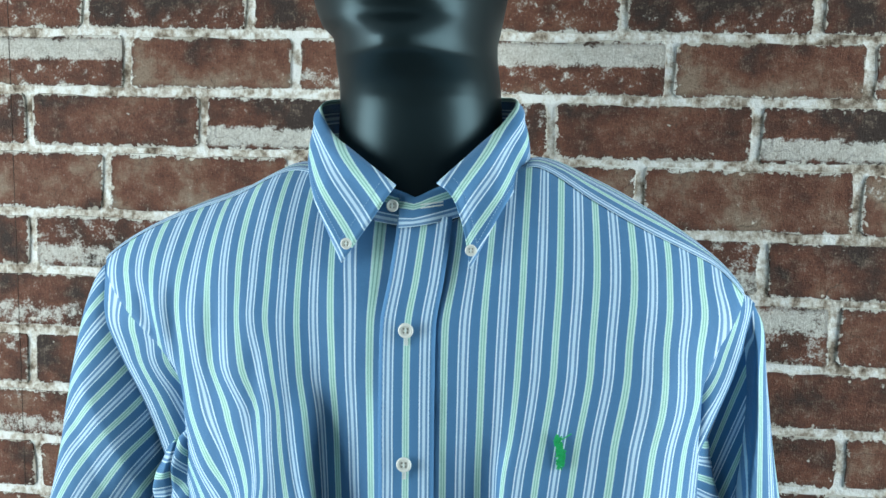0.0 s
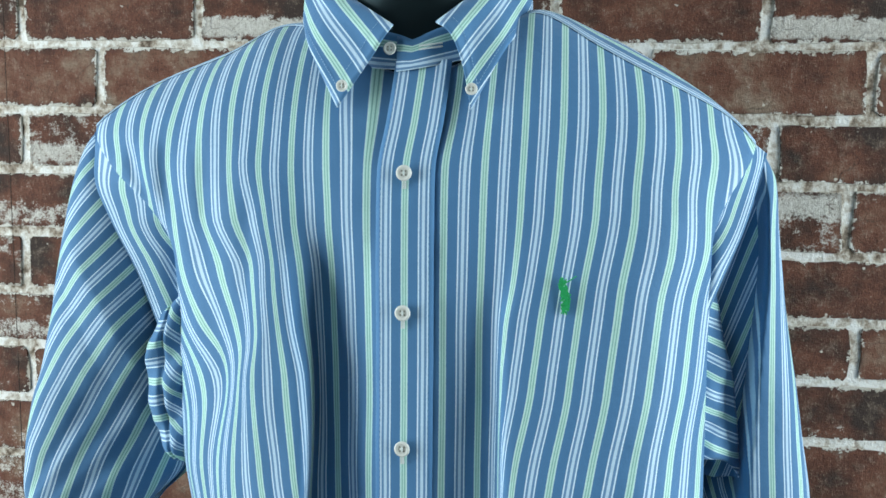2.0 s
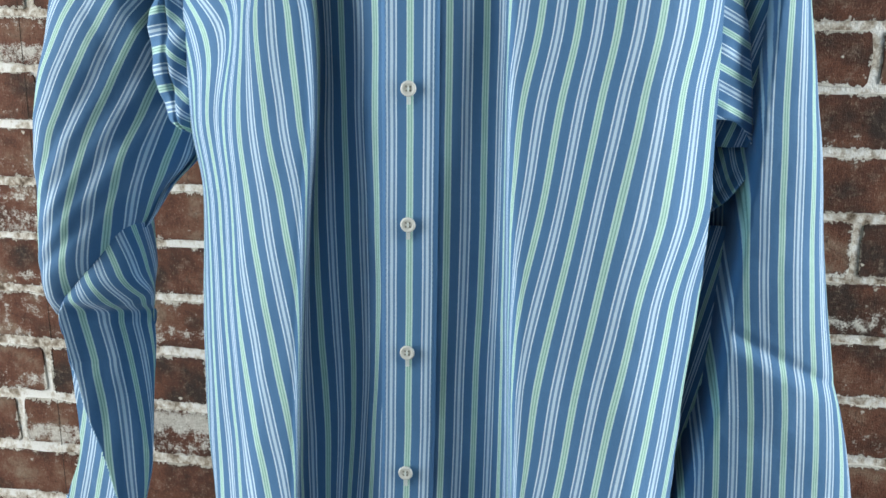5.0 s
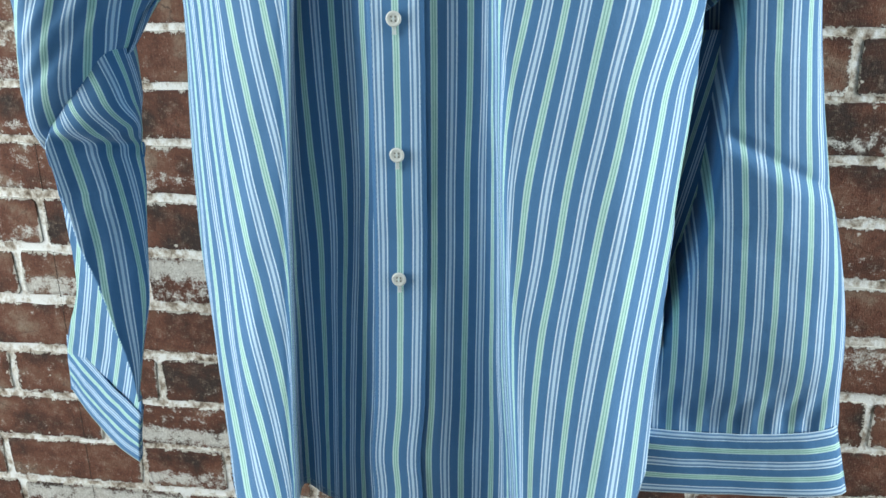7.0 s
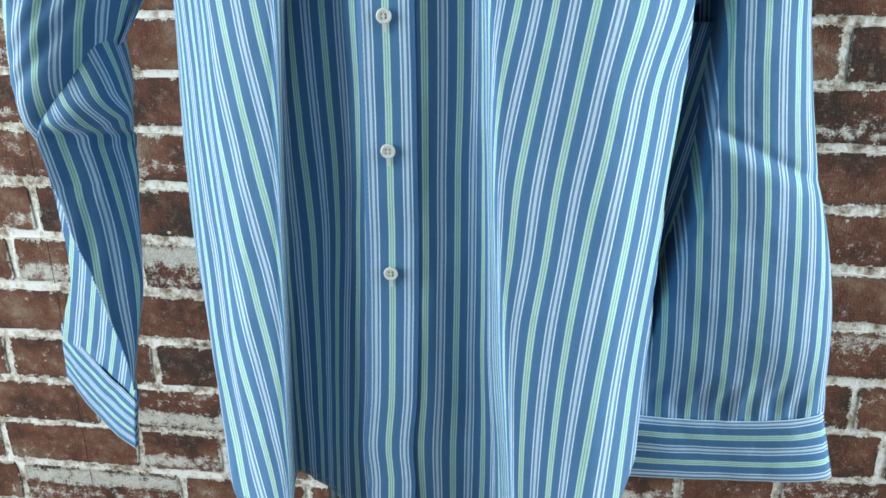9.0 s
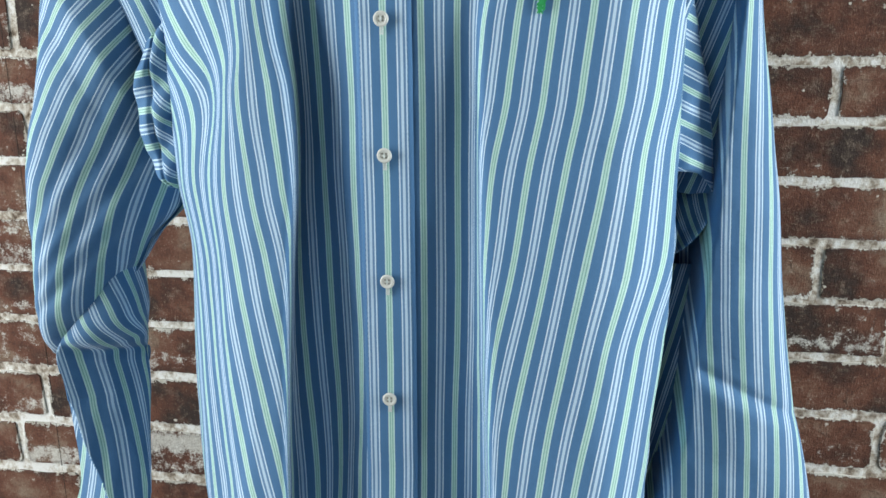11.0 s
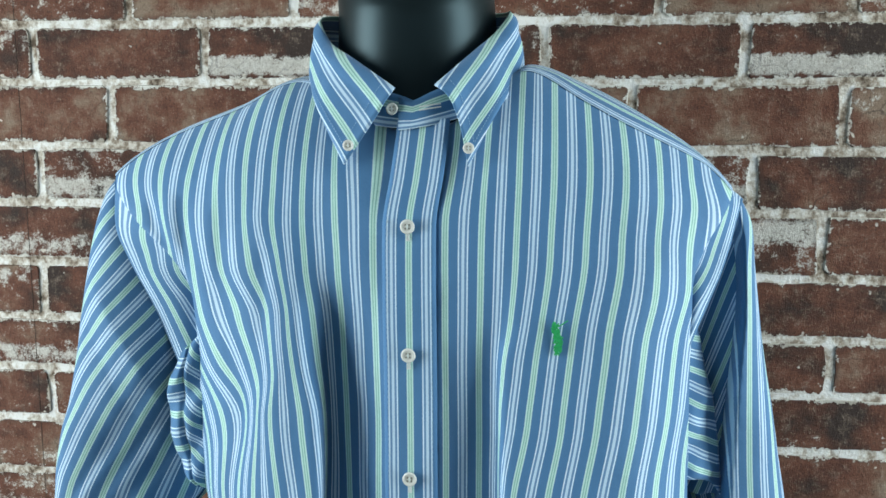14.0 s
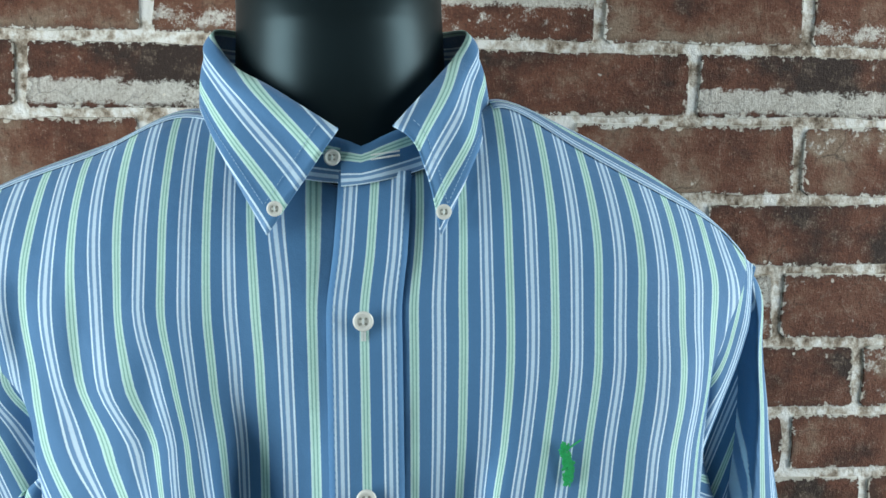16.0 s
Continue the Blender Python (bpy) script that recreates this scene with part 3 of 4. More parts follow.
    crumple = 0.006 + 0.005 * ripple(0 * ze + w * 0.05, 0 * ze + 0 * w, ze + 0 * w, 0.022, seed) * step((1.20 - ze) / 0.05)
    x = np.hstack([x, xe + sign * crumple * np.sin(w * math.pi) - sign * 0.03 * w ** 2])
    y = np.hstack([y, ye + 0.12 * w])
    s = np.hstack([s, se + sign * 9 * w])
    z = np.hstack([z, ze + (0.045 * w) * (1 - levels[:, None]) ** 8])
    main = sheet(x, y, z, s, z / 0.0122, flip=sign < 0)
    # the strip between the front's fold and the armhole seam, its stripes along the seam
    q, w = np.linspace(0, 1, 44), np.linspace(0, 1, 16)
    seam = curve([(0, *armhole[0]), (0.22, *armhole[1]), (0.48, *armhole[2]), (0.72, *armhole[3]), (1, *armhole[4])])(q)
    zi = np.minimum(seam[:, 1] + 0.010 - 0.008 * q, ze[-1, 0] - 0.0005)
    xi, yi, si = (np.interp(zi, ze[:, 0], a[:, 0]) for a in (xe, ye, se))
    under_fold = step((1.338 - zi) / 0.04)
    wide = np.maximum(np.abs(seam[:, 0] - xi), 0.002)
    si = si + (sign * (19.45 - wide / 0.0118) - si) * under_fold
    xi, yi = xi - sign * (0.003 + 0.003 * under_fold), yi + 0.0014 + 0.008 * under_fold
    si = si - sign * 0.5 * under_fold
    ys = 0.676 - 0.018 * step(q * 3)
    x = xi[:, None] + (seam[:, 0] - xi)[:, None] * w
    z = zi[:, None] + (seam[:, 1] - zi)[:, None] * w
    y = yi[:, None] + (ys - yi)[:, None] * w - (0.007 * under_fold)[:, None] * np.sin(w * math.pi)[None, :]
    strip = sheet(x, y, z, si[:, None] + (sign * 19.45 - si)[:, None] * w, z / 0.0122, flip=sign < 0)
    return cloth("front_panel", join([main, strip]))


front(FOLDS_RIGHT, 1, 3.0, [(0.2375, 1.373), (0.229, 1.350), (0.220, 1.320), (0.210, 1.294), (0.199, 1.266)], 0.010)
front(FOLDS_LEFT, -1, 7.0, [(-0.2555, 1.388), (-0.249, 1.358), (-0.233, 1.320), (-0.216, 1.287), (-0.192, 1.226)], 0.001)


def back():
    levels, across = np.linspace(0, 1, 50), np.linspace(-1, 1, 41)
    z = 0.70 + (1.40 - 0.70) * levels[:, None] + 0 * across[None, :]
    half = curve([(0.70, 0.165), (1.0, 0.168), (1.25, 0.185), (1.34, 0.20), (1.40, 0.16)])(levels * 0.70 + 0.70)[:, None]
    x = half * across[None, :] - 0.005
    y = 0.735 + 0.065 * (1 - np.abs(across[None, :]) ** 2.4) + 0 * z
    cloth("back_panel", sheet(x, y, z, x / 0.0122, z / 0.0122, flip=True))


back()


def placket():
    zs, w = np.linspace(0.701, 1.434, 240), np.linspace(-1, 1, 13)
    c, y0 = PLACKET(zs).T
    low = step((0.80 - zs) / 0.10)
    x = c[:, None] + 0.0190 * w[None, :] + (0.0010 * low * np.sin(zs * 95))[:, None]
    y = y0[:, None] - 0.0016 + 0.0013 * (np.abs(w) > 0.95)[None, :] + 0.0010 * (ripple(x, 0 * x, np.repeat(zs[:, None], 13, 1), 0.03, 4.0)) + low[:, None] * (0.0010 * np.sin(zs * 130)[:, None] + 0.0010 * np.sin(zs[:, None] * 410 + np.abs(w)[None, :] * 2.6) * (0.5 + ripple(x, 0 * x, np.repeat(zs[:, None], 13, 1), 0.025, 6.0)))
    z = np.repeat(zs[:, None], 13, 1)
    for edge in (1, 11):
        stitches("placket_stitching", np.stack([x[:, edge], y[:, edge], z[:, edge]], 1), 190, "fine stitching along the placket edge", 0.00022, (0, -0.0004, 0))
    cloth("placket", sheet(x, y, z, 1.56 * w[None, :] + 0 * x, z / 0.0122), "button placket with a green stripe between white ones", 0.0009)


placket()


def collar_leaf(sign, top, low, bow=0.0):
    """A collar leaf from the front edge round to the back: rows of x, y, z along the fold and along the outer edge."""
    q = np.linspace(0, 1, 44)
    k = np.array([0, 0.3, 0.48, 0.62, 0.8, 1.0])
    t = curve([(a, *p) for a, p in zip(k, top)])(q)
    b = curve([(a, *p) for a, p in zip(k, low)])(q)
    w = np.linspace(0, 1, 18)[:, None]
    x, y, z = (t[None, :, n] + (b - t)[None, :, n] * w for n in range(3))
    # the front edge may bow back
    x = x + bow * (np.sin(w ** 0.6 * math.pi) * np.clip(1 - q / 0.45, 0, 1)[None, :] ** 1.5)
    # the roll at the fold and the gentle spring of the leaf
    bulge = np.sin(w * math.pi) * 0.003 * step(q / 0.3)[None, :] + 0.0025 * np.sin(np.clip(w * 3, 0, 1) * math.pi)
    out = np.stack([x + 0.012, y - 0.717], -1)
    out /= np.linalg.norm(out, axis=-1, keepdims=True)
    # the stripes run from the front edge up to the side of the fold
    tip, corner = np.array(low[0]), np.array(top[0])
    way = np.array(top[3]) - (corner + 0.27 * (tip - corner))
    way /= np.linalg.norm(way)
    rise = (corner - tip) - ((corner - tip) @ way) * way
    high = np.linalg.norm(rise)
    rise /= high
    p = np.stack([x, y, z], -1) - tip
    along = p @ way
    u = 1.12 + (p @ rise - high) / (high / 4.1)
    u = u[:1] + (u - u[:1]) * (1 + 0.3 * np.clip(q / 0.62, 0, 1)[None, :])
    side = int(np.argmin(np.abs(q - 0.62)))
    u[:, side:] = u[:, side:side + 1]
    x, y = x + out[..., 0] * bulge, y + out[..., 1] * bulge
    front_edge, low_edge = int(0.075 * 43), 15
    grid = np.stack([x, y, z], -1)
    stitches("collar_stitching", np.vstack([grid[1:low_edge + 1, front_edge], grid[low_edge, front_edge:27]]), 60, "fine stitching along the collar edge", 0.00025, (0, -0.0009, 0))
    face = sheet(x, y, z, u, along / 0.0122, flip=sign > 0)
    return cloth("collar_leaf", face, "pointed button-down collar leaf with slanting stripes", 0.0012)


collar_leaf(-1, [(-0.0105, 0.6150, 1.4560), (-0.0458, 0.640, 1.4790), (-0.0698, 0.668, 1.4940), (-0.0834, 0.695, 1.5155), (-0.075, 0.765, 1.524), (-0.012, 0.800, 1.527)],
            [(-0.0475, 0.6110, 1.4025), (-0.0700, 0.629, 1.4405), (-0.0835, 0.658, 1.4610), (-0.0905, 0.686, 1.4720), (-0.088, 0.78, 1.480), (-0.012, 0.822, 1.484)])
collar_leaf(1, [(0.0175, 0.6155, 1.4575), (0.0415, 0.650, 1.4830), (0.0556, 0.676, 1.4990), (0.0648, 0.695, 1.5150), (0.055, 0.765, 1.524), (-0.012, 0.800, 1.527)],
            [(0.0415, 0.6110, 1.4005), (0.0620, 0.630, 1.4410), (0.0715, 0.659, 1.4580), (0.0762, 0.686, 1.4715), (0.066, 0.78, 1.478), (-0.012, 0.822, 1.484)], 0.0075)


def collar_stand():
    """A band round the neck whose front end laps over the other."""
    a = np.linspace(-0.16, 2 * math.pi - 0.02, 90)[None, :]
    v = np.linspace(0, 1, 9)[:, None]
    turn = a / (2 * math.pi)
    reach = 0.093 - 0.006 * np.abs(np.sin(a))
    x = 0.002 - 0.012 * (1 - np.cos(a)) / 2 + 0.073 * np.sin(a) + 0 * v
    y = 0.712 - (reach - 0.003 * turn) * np.cos(a) + 0.004 * v
    rise = (1 - np.cos(a)) / 2
    near = np.minimum(np.abs(a), 2 * math.pi - a)
    dip = 0.0085 * np.exp(-near / 0.22) * v
    z = 1.4275 + 0.050 * rise + 0.0275 * v - dip + 0.010 * np.sin(np.clip(a, -0.2, 0.5)) * (np.abs(a) < 1.5)
    cloth("collar_stand", sheet(x, y, z, 0.75 + 1.85 * v + 0 * a, a * 6 + 0 * v), "upright collar band with lengthwise stripes", 0.001)
    bm = bmesh.new()
    for k in range(16):
        for side in (-1, 1):
            at, up = 0.006 + 0.00095 * k, 1.4412 + 0.00014 * k + side * 0.0011
            deep = 0.6178 + 9.0 * at * at
            box(bm, at, deep, up - 0.0005, at + 0.0007, deep + 0.002, up + 0.0005)
    under(part("buttonhole", bm, THREAD, shirt, "stitched level buttonhole in the collar band"))


collar_stand()


# ---- sleeves ----
def tube(table, turn, unit, u0, bends=None, seed=0.0, n=100, rows=170, amount=0.003):
    """A flattened tube: rows of height, outer and inner x, centre y, half depth. turn: how the stripes run with height."""
    shape = curve(table)
    zs = np.linspace(table[0][0], table[-1][0], rows)
    xl, xr, yc, b = shape(zs).T
    w = np.linspace(0, 2 * math.pi, n)
    cx, a = (xl + xr) / 2, (xr - xl) / 2
    # w = pi / 2 faces the camera's side
    co, si = np.cos(w), np.sin(w)
    x = cx[:, None] - a[:, None] * co[None, :]
    y = yc[:, None] - b[:, None] * np.sign(si)[None, :] * np.abs(si)[None, :] ** 0.62
    z = np.repeat(zs[:, None], n, 1)
    arc = np.hstack([np.zeros((rows, 1)), np.cumsum(np.hypot(np.diff(x, axis=1), np.diff(y, axis=1)), 1)])
    middle = arc[:, n // 4][:, None]
    flat = arc - middle + cx[:, None]
    u = (flat - turn(zs)[:, None]) / unit + u0
    y = y + amount * ripple(x, 0 * x, z, 0.035, seed) * (si > -0.2)[None, :]
    if bends:
        x, y, z, u = bends(x, y, z, u, si)
    return sheet(x, y, z, u, z / 0.0122, flip=True)


def left_sleeve():
    slant = curve([(0.96, -0.308), (1.0, -0.303), (1.06, -0.292), (1.115, -0.274), (1.185, -0.236), (1.242, -0.195), (1.28, -0.157), (1.33, -0.113), (1.40, -0.055)])

    def upper(x, y, z, u, si):
        # a sharp crease runs from the outer edge to the underarm
        d, t = line(x, z, (-0.2615, 1.300), (-0.204, 1.198))
        tent = np.where(d > 0, np.clip(1 - d / 0.034, 0, 1), np.clip(1 + d / 0.026, 0, 1))
        turned = step((1.29 - z) / 0.12)
        back = 1 + turned * (0.26 * (x - x.mean(1, keepdims=True)) * (si > 0) + 0.10 * np.clip(1.28 - z, 0, 1)) / y
        x, y, z = 0.12 + (x - 0.12) * back, y * back, 1.25 + (z - 1.25) * back
        y = y - 0.0055 * tent * step((t + 0.25) / 0.3) * step((1.12 - t) / 0.2) * (si > 0)
        for k in range(4):
            d, t = line(x, z, (-0.326, 1.03 + 0.02 * k), (-0.25, 1.10 + 0.03 * k))
            y = y + 0.0025 * np.exp(-(d / 0.006) ** 2) * (si > 0)
        return x, y, z, u

    def lower(x, y, z, u, si):
        # pinched at the elbow, and wrapped over itself down to the cuff
        edge = curve([(0.70, -0.275), (0.747, -0.279), (0.831, -0.296), (0.898, -0.316), (0.926, -0.321), (0.96, -0.345), (1.2, -0.5)])(z)
        behind = step((edge - x) / 0.003 + 0.5) * (si > 0)
        # one side of the fold faces the body, the other the open room
        ridge = np.maximum(edge, x.min(1, keepdims=True) + 0.004)
        wedge = 0.694 + np.where(x > ridge, 0.58 * (x - ridge), 0.005 + 0.45 * (ridge - x)) + 0.002 * ripple(x * 2.2, 0 * x, z * 0.6, 0.03, 8.0)
        low = step((1.02 - z) / 0.05)
        y = np.where(si > 0, y + (np.minimum(wedge, 0.748) - y) * low, y + (wedge + 0.0035 * np.clip(-si * 6, 0, 1) - y) * low)
        # tucked into the cuff
        y = y + 0.0025 * step((0.783 - 0.059 * (x + 0.368) / 0.089 - z) / 0.010)
        x = x - 0.6 * np.clip(y - 0.714, 0, 0.03) * low
        fold = z - 0.975 + 0.24 * (x + 0.29)
        y = y + (0.0040 * np.exp(-(fold / 0.006) ** 2) - 0.003 * np.exp(-((fold - 0.013) / 0.008) ** 2)) * (si > 0) * step((x + 0.335) / 0.03)
        u = np.where(behind > 0.5, (x + 0.3208 - 0.38 * (z - 0.80)) / 0.0155, u)
        return x, y, z, u

    above = tube([(1.3925, -0.257, -0.250, 0.692, 0.003), (1.384, -0.264, -0.246, 0.692, 0.012), (1.372, -0.2690, -0.242, 0.692, 0.020), (1.349, -0.2755, -0.230, 0.690, 0.028), (1.310, -0.284, -0.212, 0.690, 0.036), (1.25, -0.295, -0.194, 0.690, 0.042), (1.206, -0.306, -0.188, 0.690, 0.044),
                  (1.17, -0.318, -0.186, 0.690, 0.044), (1.128, -0.324, -0.190, 0.690, 0.043), (1.093, -0.326, -0.221, 0.690, 0.042), (1.065, -0.327, -0.241, 0.690, 0.040), (1.031, -0.331, -0.268, 0.690, 0.036), (1.005, -0.330, -0.296, 0.692, 0.026), (0.982, -0.330, -0.322, 0.694, 0.006)],
                 slant, 0.0170, 0.0, upper, 2.0)
    lean = curve([(0.70, -0.252), (0.843, -0.266), (0.915, -0.274), (0.98, -0.286), (1.06, -0.313), (1.12, -0.330)])
    below = tube([(1.11, -0.270, -0.258, 0.722, 0.018), (1.05, -0.300, -0.257, 0.722, 0.030), (1.0, -0.325, -0.254, 0.720, 0.032), (0.976, -0.334, -0.250, 0.718, 0.032), (0.949, -0.330, -0.250, 0.718, 0.032), (0.909, -0.328, -0.255, 0.718, 0.030), (0.841, -0.335, -0.263, 0.718, 0.028), (0.778, -0.354, -0.273, 0.718, 0.024), (0.722, -0.360, -0.280, 0.718, 0.018)],
                 lean, 0.0145, 0.0, lower, 5.0, n=170, rows=280)
    cloth("sleeve", join([above, below]), "bent sleeve with diagonal stripes", 0.0008)


left_sleeve()


def right_sleeve():
    hang = curve([(0.70, 0.247), (0.835, 0.245), (0.931, 0.241), (1.057, 0.229), (1.22, 0.222), (1.40, 0.222)])

    LIT = curve([(0.70, 0.165), (0.80, 0.183), (0.861, 0.197), (0.899, 0.207), (0.944, 0.217), (1.004, 0.222), (1.09, 0.229), (1.15, 0.233), (1.23, 0.238), (1.30, 0.2425), (1.335, 0.2410), (1.36, 0.236), (1.40, 0.233)])

    def bends(x, y, z, u, si):
        # the underarm side falls back into shade; the elbow breaks over a fuller lower sleeve
        lit = LIT(z)
        y = y + (0.066 - 0.022 * step((z - 1.10) / 0.10)) * step((lit - x) / 0.007) * step((z - 0.76) / 0.12) * (si > -0.3)
        y = y + 0.005 * np.sin((x + 0.3 * z) / 0.0042) * (x < lit - 0.006) * (si > 0)
        d, t = line(x, z, (0.222, 1.004), (0.305, 0.956))
        y = y - 0.006 * step(-d / 0.012) * step((z - 0.75) / 0.06) * (si > 0) + 0.003 * np.exp(-(d / 0.003) ** 2) * step((t + 0.1) / 0.2) * (si > 0)
        y = y + (0.0016 * np.sin(x / 0.0031 + 2 * np.sin(z * 60)) + 0.0009 * ripple(x * 2.5, 0 * x, z * 0.5, 0.012, 3.0)) * step((0.805 - z) / 0.04) * step((z - 0.746) / 0.008) * (si > 0)
        return x, y, z, u

    mesh = tube([(1.376, 0.231, 0.2365, 0.692, 0.003), (1.368, 0.226, 0.2405, 0.692, 0.012), (1.355, 0.222, 0.2465, 0.696, 0.020), (1.322, 0.206, 0.252, 0.710, 0.034), (1.269, 0.195, 0.259, 0.718, 0.044), (1.216, 0.190, 0.268, 0.720, 0.046), (1.171, 0.190, 0.275, 0.720, 0.046), (1.129, 0.190, 0.282, 0.720, 0.046),
                 (1.077, 0.190, 0.288, 0.722, 0.046), (0.997, 0.180, 0.300, 0.722, 0.044), (0.955, 0.172, 0.308, 0.722, 0.044), (0.897, 0.165, 0.322, 0.722, 0.044), (0.835, 0.160, 0.332, 0.722, 0.042), (0.790, 0.160, 0.334, 0.719, 0.032), (0.754, 0.162, 0.336, 0.711, 0.0190), (0.740, 0.163, 0.333, 0.710, 0.0185)],
                hang, 0.0122, 0.0, bends, 11.0, amount=0.002)
    # the tucked underside, pulled askew behind the fold, above and below the slack loop
    q, w = np.linspace(0, 1, 40)[:, None], np.linspace(0, 1, 24)[None, :]
    tucked = []
    for low, high, inner, depth, slant, unit in ((1.135, 1.35, 0.197, 0.706, 0.36, 0.0098), (0.80, 1.07, 0.150, 0.735, 0.22, 0.0085)):
        z = low + (high - low) * q + 0 * w
        x = inner + (LIT(z[:, 0])[:, None] - 0.0025 - inner) * w
        y = depth - 0.004 * w + 0.0025 * np.sin(w * 9 - q * 7)
        tucked.append(sheet(x, y, z, (x - slant * (z - 1.2) + 0.05 * (z - 1.22) ** 2) / unit, z / 0.0122, flip=False))
    cloth("sleeve", join([mesh] + tucked), "hanging sleeve with lengthwise stripes", 0.0008)


right_sleeve()


def ruled(top, low, depth, y, u, n=40, m=16):
    """A flattened band between two curves of (share, x, z): a front and a back that meet at the ends."""
    q, w = np.linspace(0, 1, n), np.linspace(0, 1, m)[:, None]
    t, b = curve(top)(q), curve(low)(q)
    x = t[None, :, 0] + (b - t)[None, :, 0] * w
    z = t[None, :, 1] + (b - t)[None, :, 1] * w
    bulge = depth * np.clip(1 - (2 * q - 1) ** 4, 0, 1)[None, :] ** 0.6 * (1 + 0 * w)
    stripes = u[0] + (u[1] - u[0]) * w + 0 * x
    return join([sheet(x, y - bulge + 0.0008 * ripple(x, 0 * x, z, 0.02, 1.0), z, stripes, x / 0.0122, flip=True), sheet(x, y + bulge, z, stripes, x / 0.0122)])


def slanting_cuff():
    """A cuff that turns its face to the open room; the lower edge comes to a point."""
    q, w = np.linspace(0, 1, 30)[None, :], np.linspace(0, 1, 16)[:, None]
    x0, z0 = -0.368 + 0.089 * q, 0.783 - 0.059 * q - 0.003 * np.sin(q * math.pi)
    x1, z1 = -0.373 + 0.083 * q, 0.720 - 0.051 * q - 0.010 * np.sin(q * math.pi)
    x, z = x0 + (x1 - x0) * w, z0 + (z1 - z0) * w
    y = 0.6965 + 0.445 * (-0.279 - x) + 0.0015 * ripple(x, 0 * x, z, 0.02, 1.0) - 0.002 * np.sin(w * math.pi)
    u = 0.7 + 5.2 * w + 0 * x
    far = y + 0.004 + 0.020 * np.sqrt(np.clip(1 - (2 * q - 1) ** 2, 0, 1))
    cloth("cuff", join([sheet(x, y, z, u, x / 0.0122, flip=True), sheet(x, far, z, u, x / 0.0122)]), "slanting cuff with lengthwise stripes", 0.001)


slanting_cuff()
cloth("cuff", ruled([(0, 0.158, 0.747), (0.5, 0.252, 0.7485), (1, 0.334, 0.7555)], [(0, 0.155, 0.684), (0.5, 0.255, 0.6905), (1, 0.3485, 0.6935)], 0.013, 0.7030, (0.75, 5.3)), "wide open cuff with crosswise stripes", 0.001)


def gusset(left, right, y, seam, slopes, unit, depth, lean=0.0, arch=0.0):
    """The cloth that is pushed up under the arm: stripes slope away on both sides of a seam."""
    q, w = np.linspace(0, 1, 36)[:, None], np.linspace(0, 1, 22)[None, :]
    a, b = curve(left)(q[:, 0]), curve(right)(q[:, 0])
    x = a[:, :1] + (b - a)[:, :1] * w
    z = a[:, 1:] + (b - a)[:, 1:] * w ** (1 + 3 * arch * q)
    yy = y + lean * w - depth * np.sin(w * math.pi) ** 0.7 + 0.003 * ripple(x, 0 * x, z, 0.012, 2.0) + 0.0025 * np.sin(q * 17 + w * 4) + 0.003 * np.exp(-((w - seam) / 0.05) ** 2) + 0 * x
    off = (w - seam) * np.abs(b - a)[:, :1]
    u = (z + np.where(w < seam, -slopes[0] * off, slopes[1] * off)) / unit
    return cloth("underarm_fold", sheet(x, yy, z, u, x / 0.0122, flip=True), "creased cloth under the arm")


gusset([(0, -0.196, 1.252), (0.2, -0.206, 1.231), (0.45, -0.2090, 1.205), (0.75, -0.2035, 1.172), (0.93, -0.197, 1.152), (1, -0.188, 1.146)], [(0, -0.174, 1.272), (0.5, -0.174, 1.200), (0.85, -0.174, 1.156), (1, -0.174, 1.140)], 0.655, 0.42, (0.18, 0.85), 0.0140, 0.006)
gusset([(0, 0.190, 1.300), (0.5, 0.190, 1.205), (1, 0.192, 1.158)], [(0, 0.204, 1.292), (0.12, 0.211, 1.268), (0.4, 0.217, 1.235), (0.55, 0.223, 1.215), (0.85, 0.229, 1.158), (1, 0.2325, 1.132)], 0.672, 0.02, (0.3, 0.55), 0.0125, 0.006, 0.022, 1.0)


def hanging_fold():
    """The slack underside of the sleeve, which loops from the underarm down to the body."""
    q, w = np.linspace(0, 1, 30)[:, None], np.linspace(0, 1, 24)[None, :]
    out = curve([(0, 0.2325, 1.136), (0.25, 0.231, 1.122), (0.55, 0.220, 1.102), (0.8, 0.207, 1.088), (1, 0.196, 1.080)])(q[:, 0])
    x = 0.186 + (out[:, :1] - 0.186) * w
    z = out[:, 1:] + 0.028 * (1 - w) * (1 - q) - 0.004 * np.sin(w * math.pi)
    y = 0.726 - 0.010 * np.sin(q * math.pi) - 0.016 * w ** 4 + 0.003 * np.sin(w * 16 + q * 3)
    u = (x + 0.35 * (z - 1.1) + 0.004 * np.sin(q * 4)) / 0.0075
    cloth("underarm_fold", sheet(x, y, z, u, z / 0.0122, flip=True), "slack loop of sleeve cloth in the shade under the arm")


hanging_fold()


# ---- buttons, stitching and embroidery ----
def disc(bm, x, y, z, r, t, n=24, dish=0.35):
    """A button that faces -y, with a raised rim."""
    profile = [(0.0, t * (1 - dish)), (0.55, t * (1 - dish)), (0.72, t), (0.9, t), (1.0, t * 0.55), (0.94, 0.0)]
    rows = [[bm.verts.new((x + r * f * math.cos(2 * math.pi * k / n), y - h, z + r * f * math.sin(2 * math.pi * k / n))) for k in range(n)] for f, h in profile[1:]]
    bm.faces.new(rows[0][::1])
    for a, b in zip(rows, rows[1:]):
        for k in range(n):
            bm.faces.new((a[k], b[k], b[(k + 1) % n], a[(k + 1) % n])).smooth = True


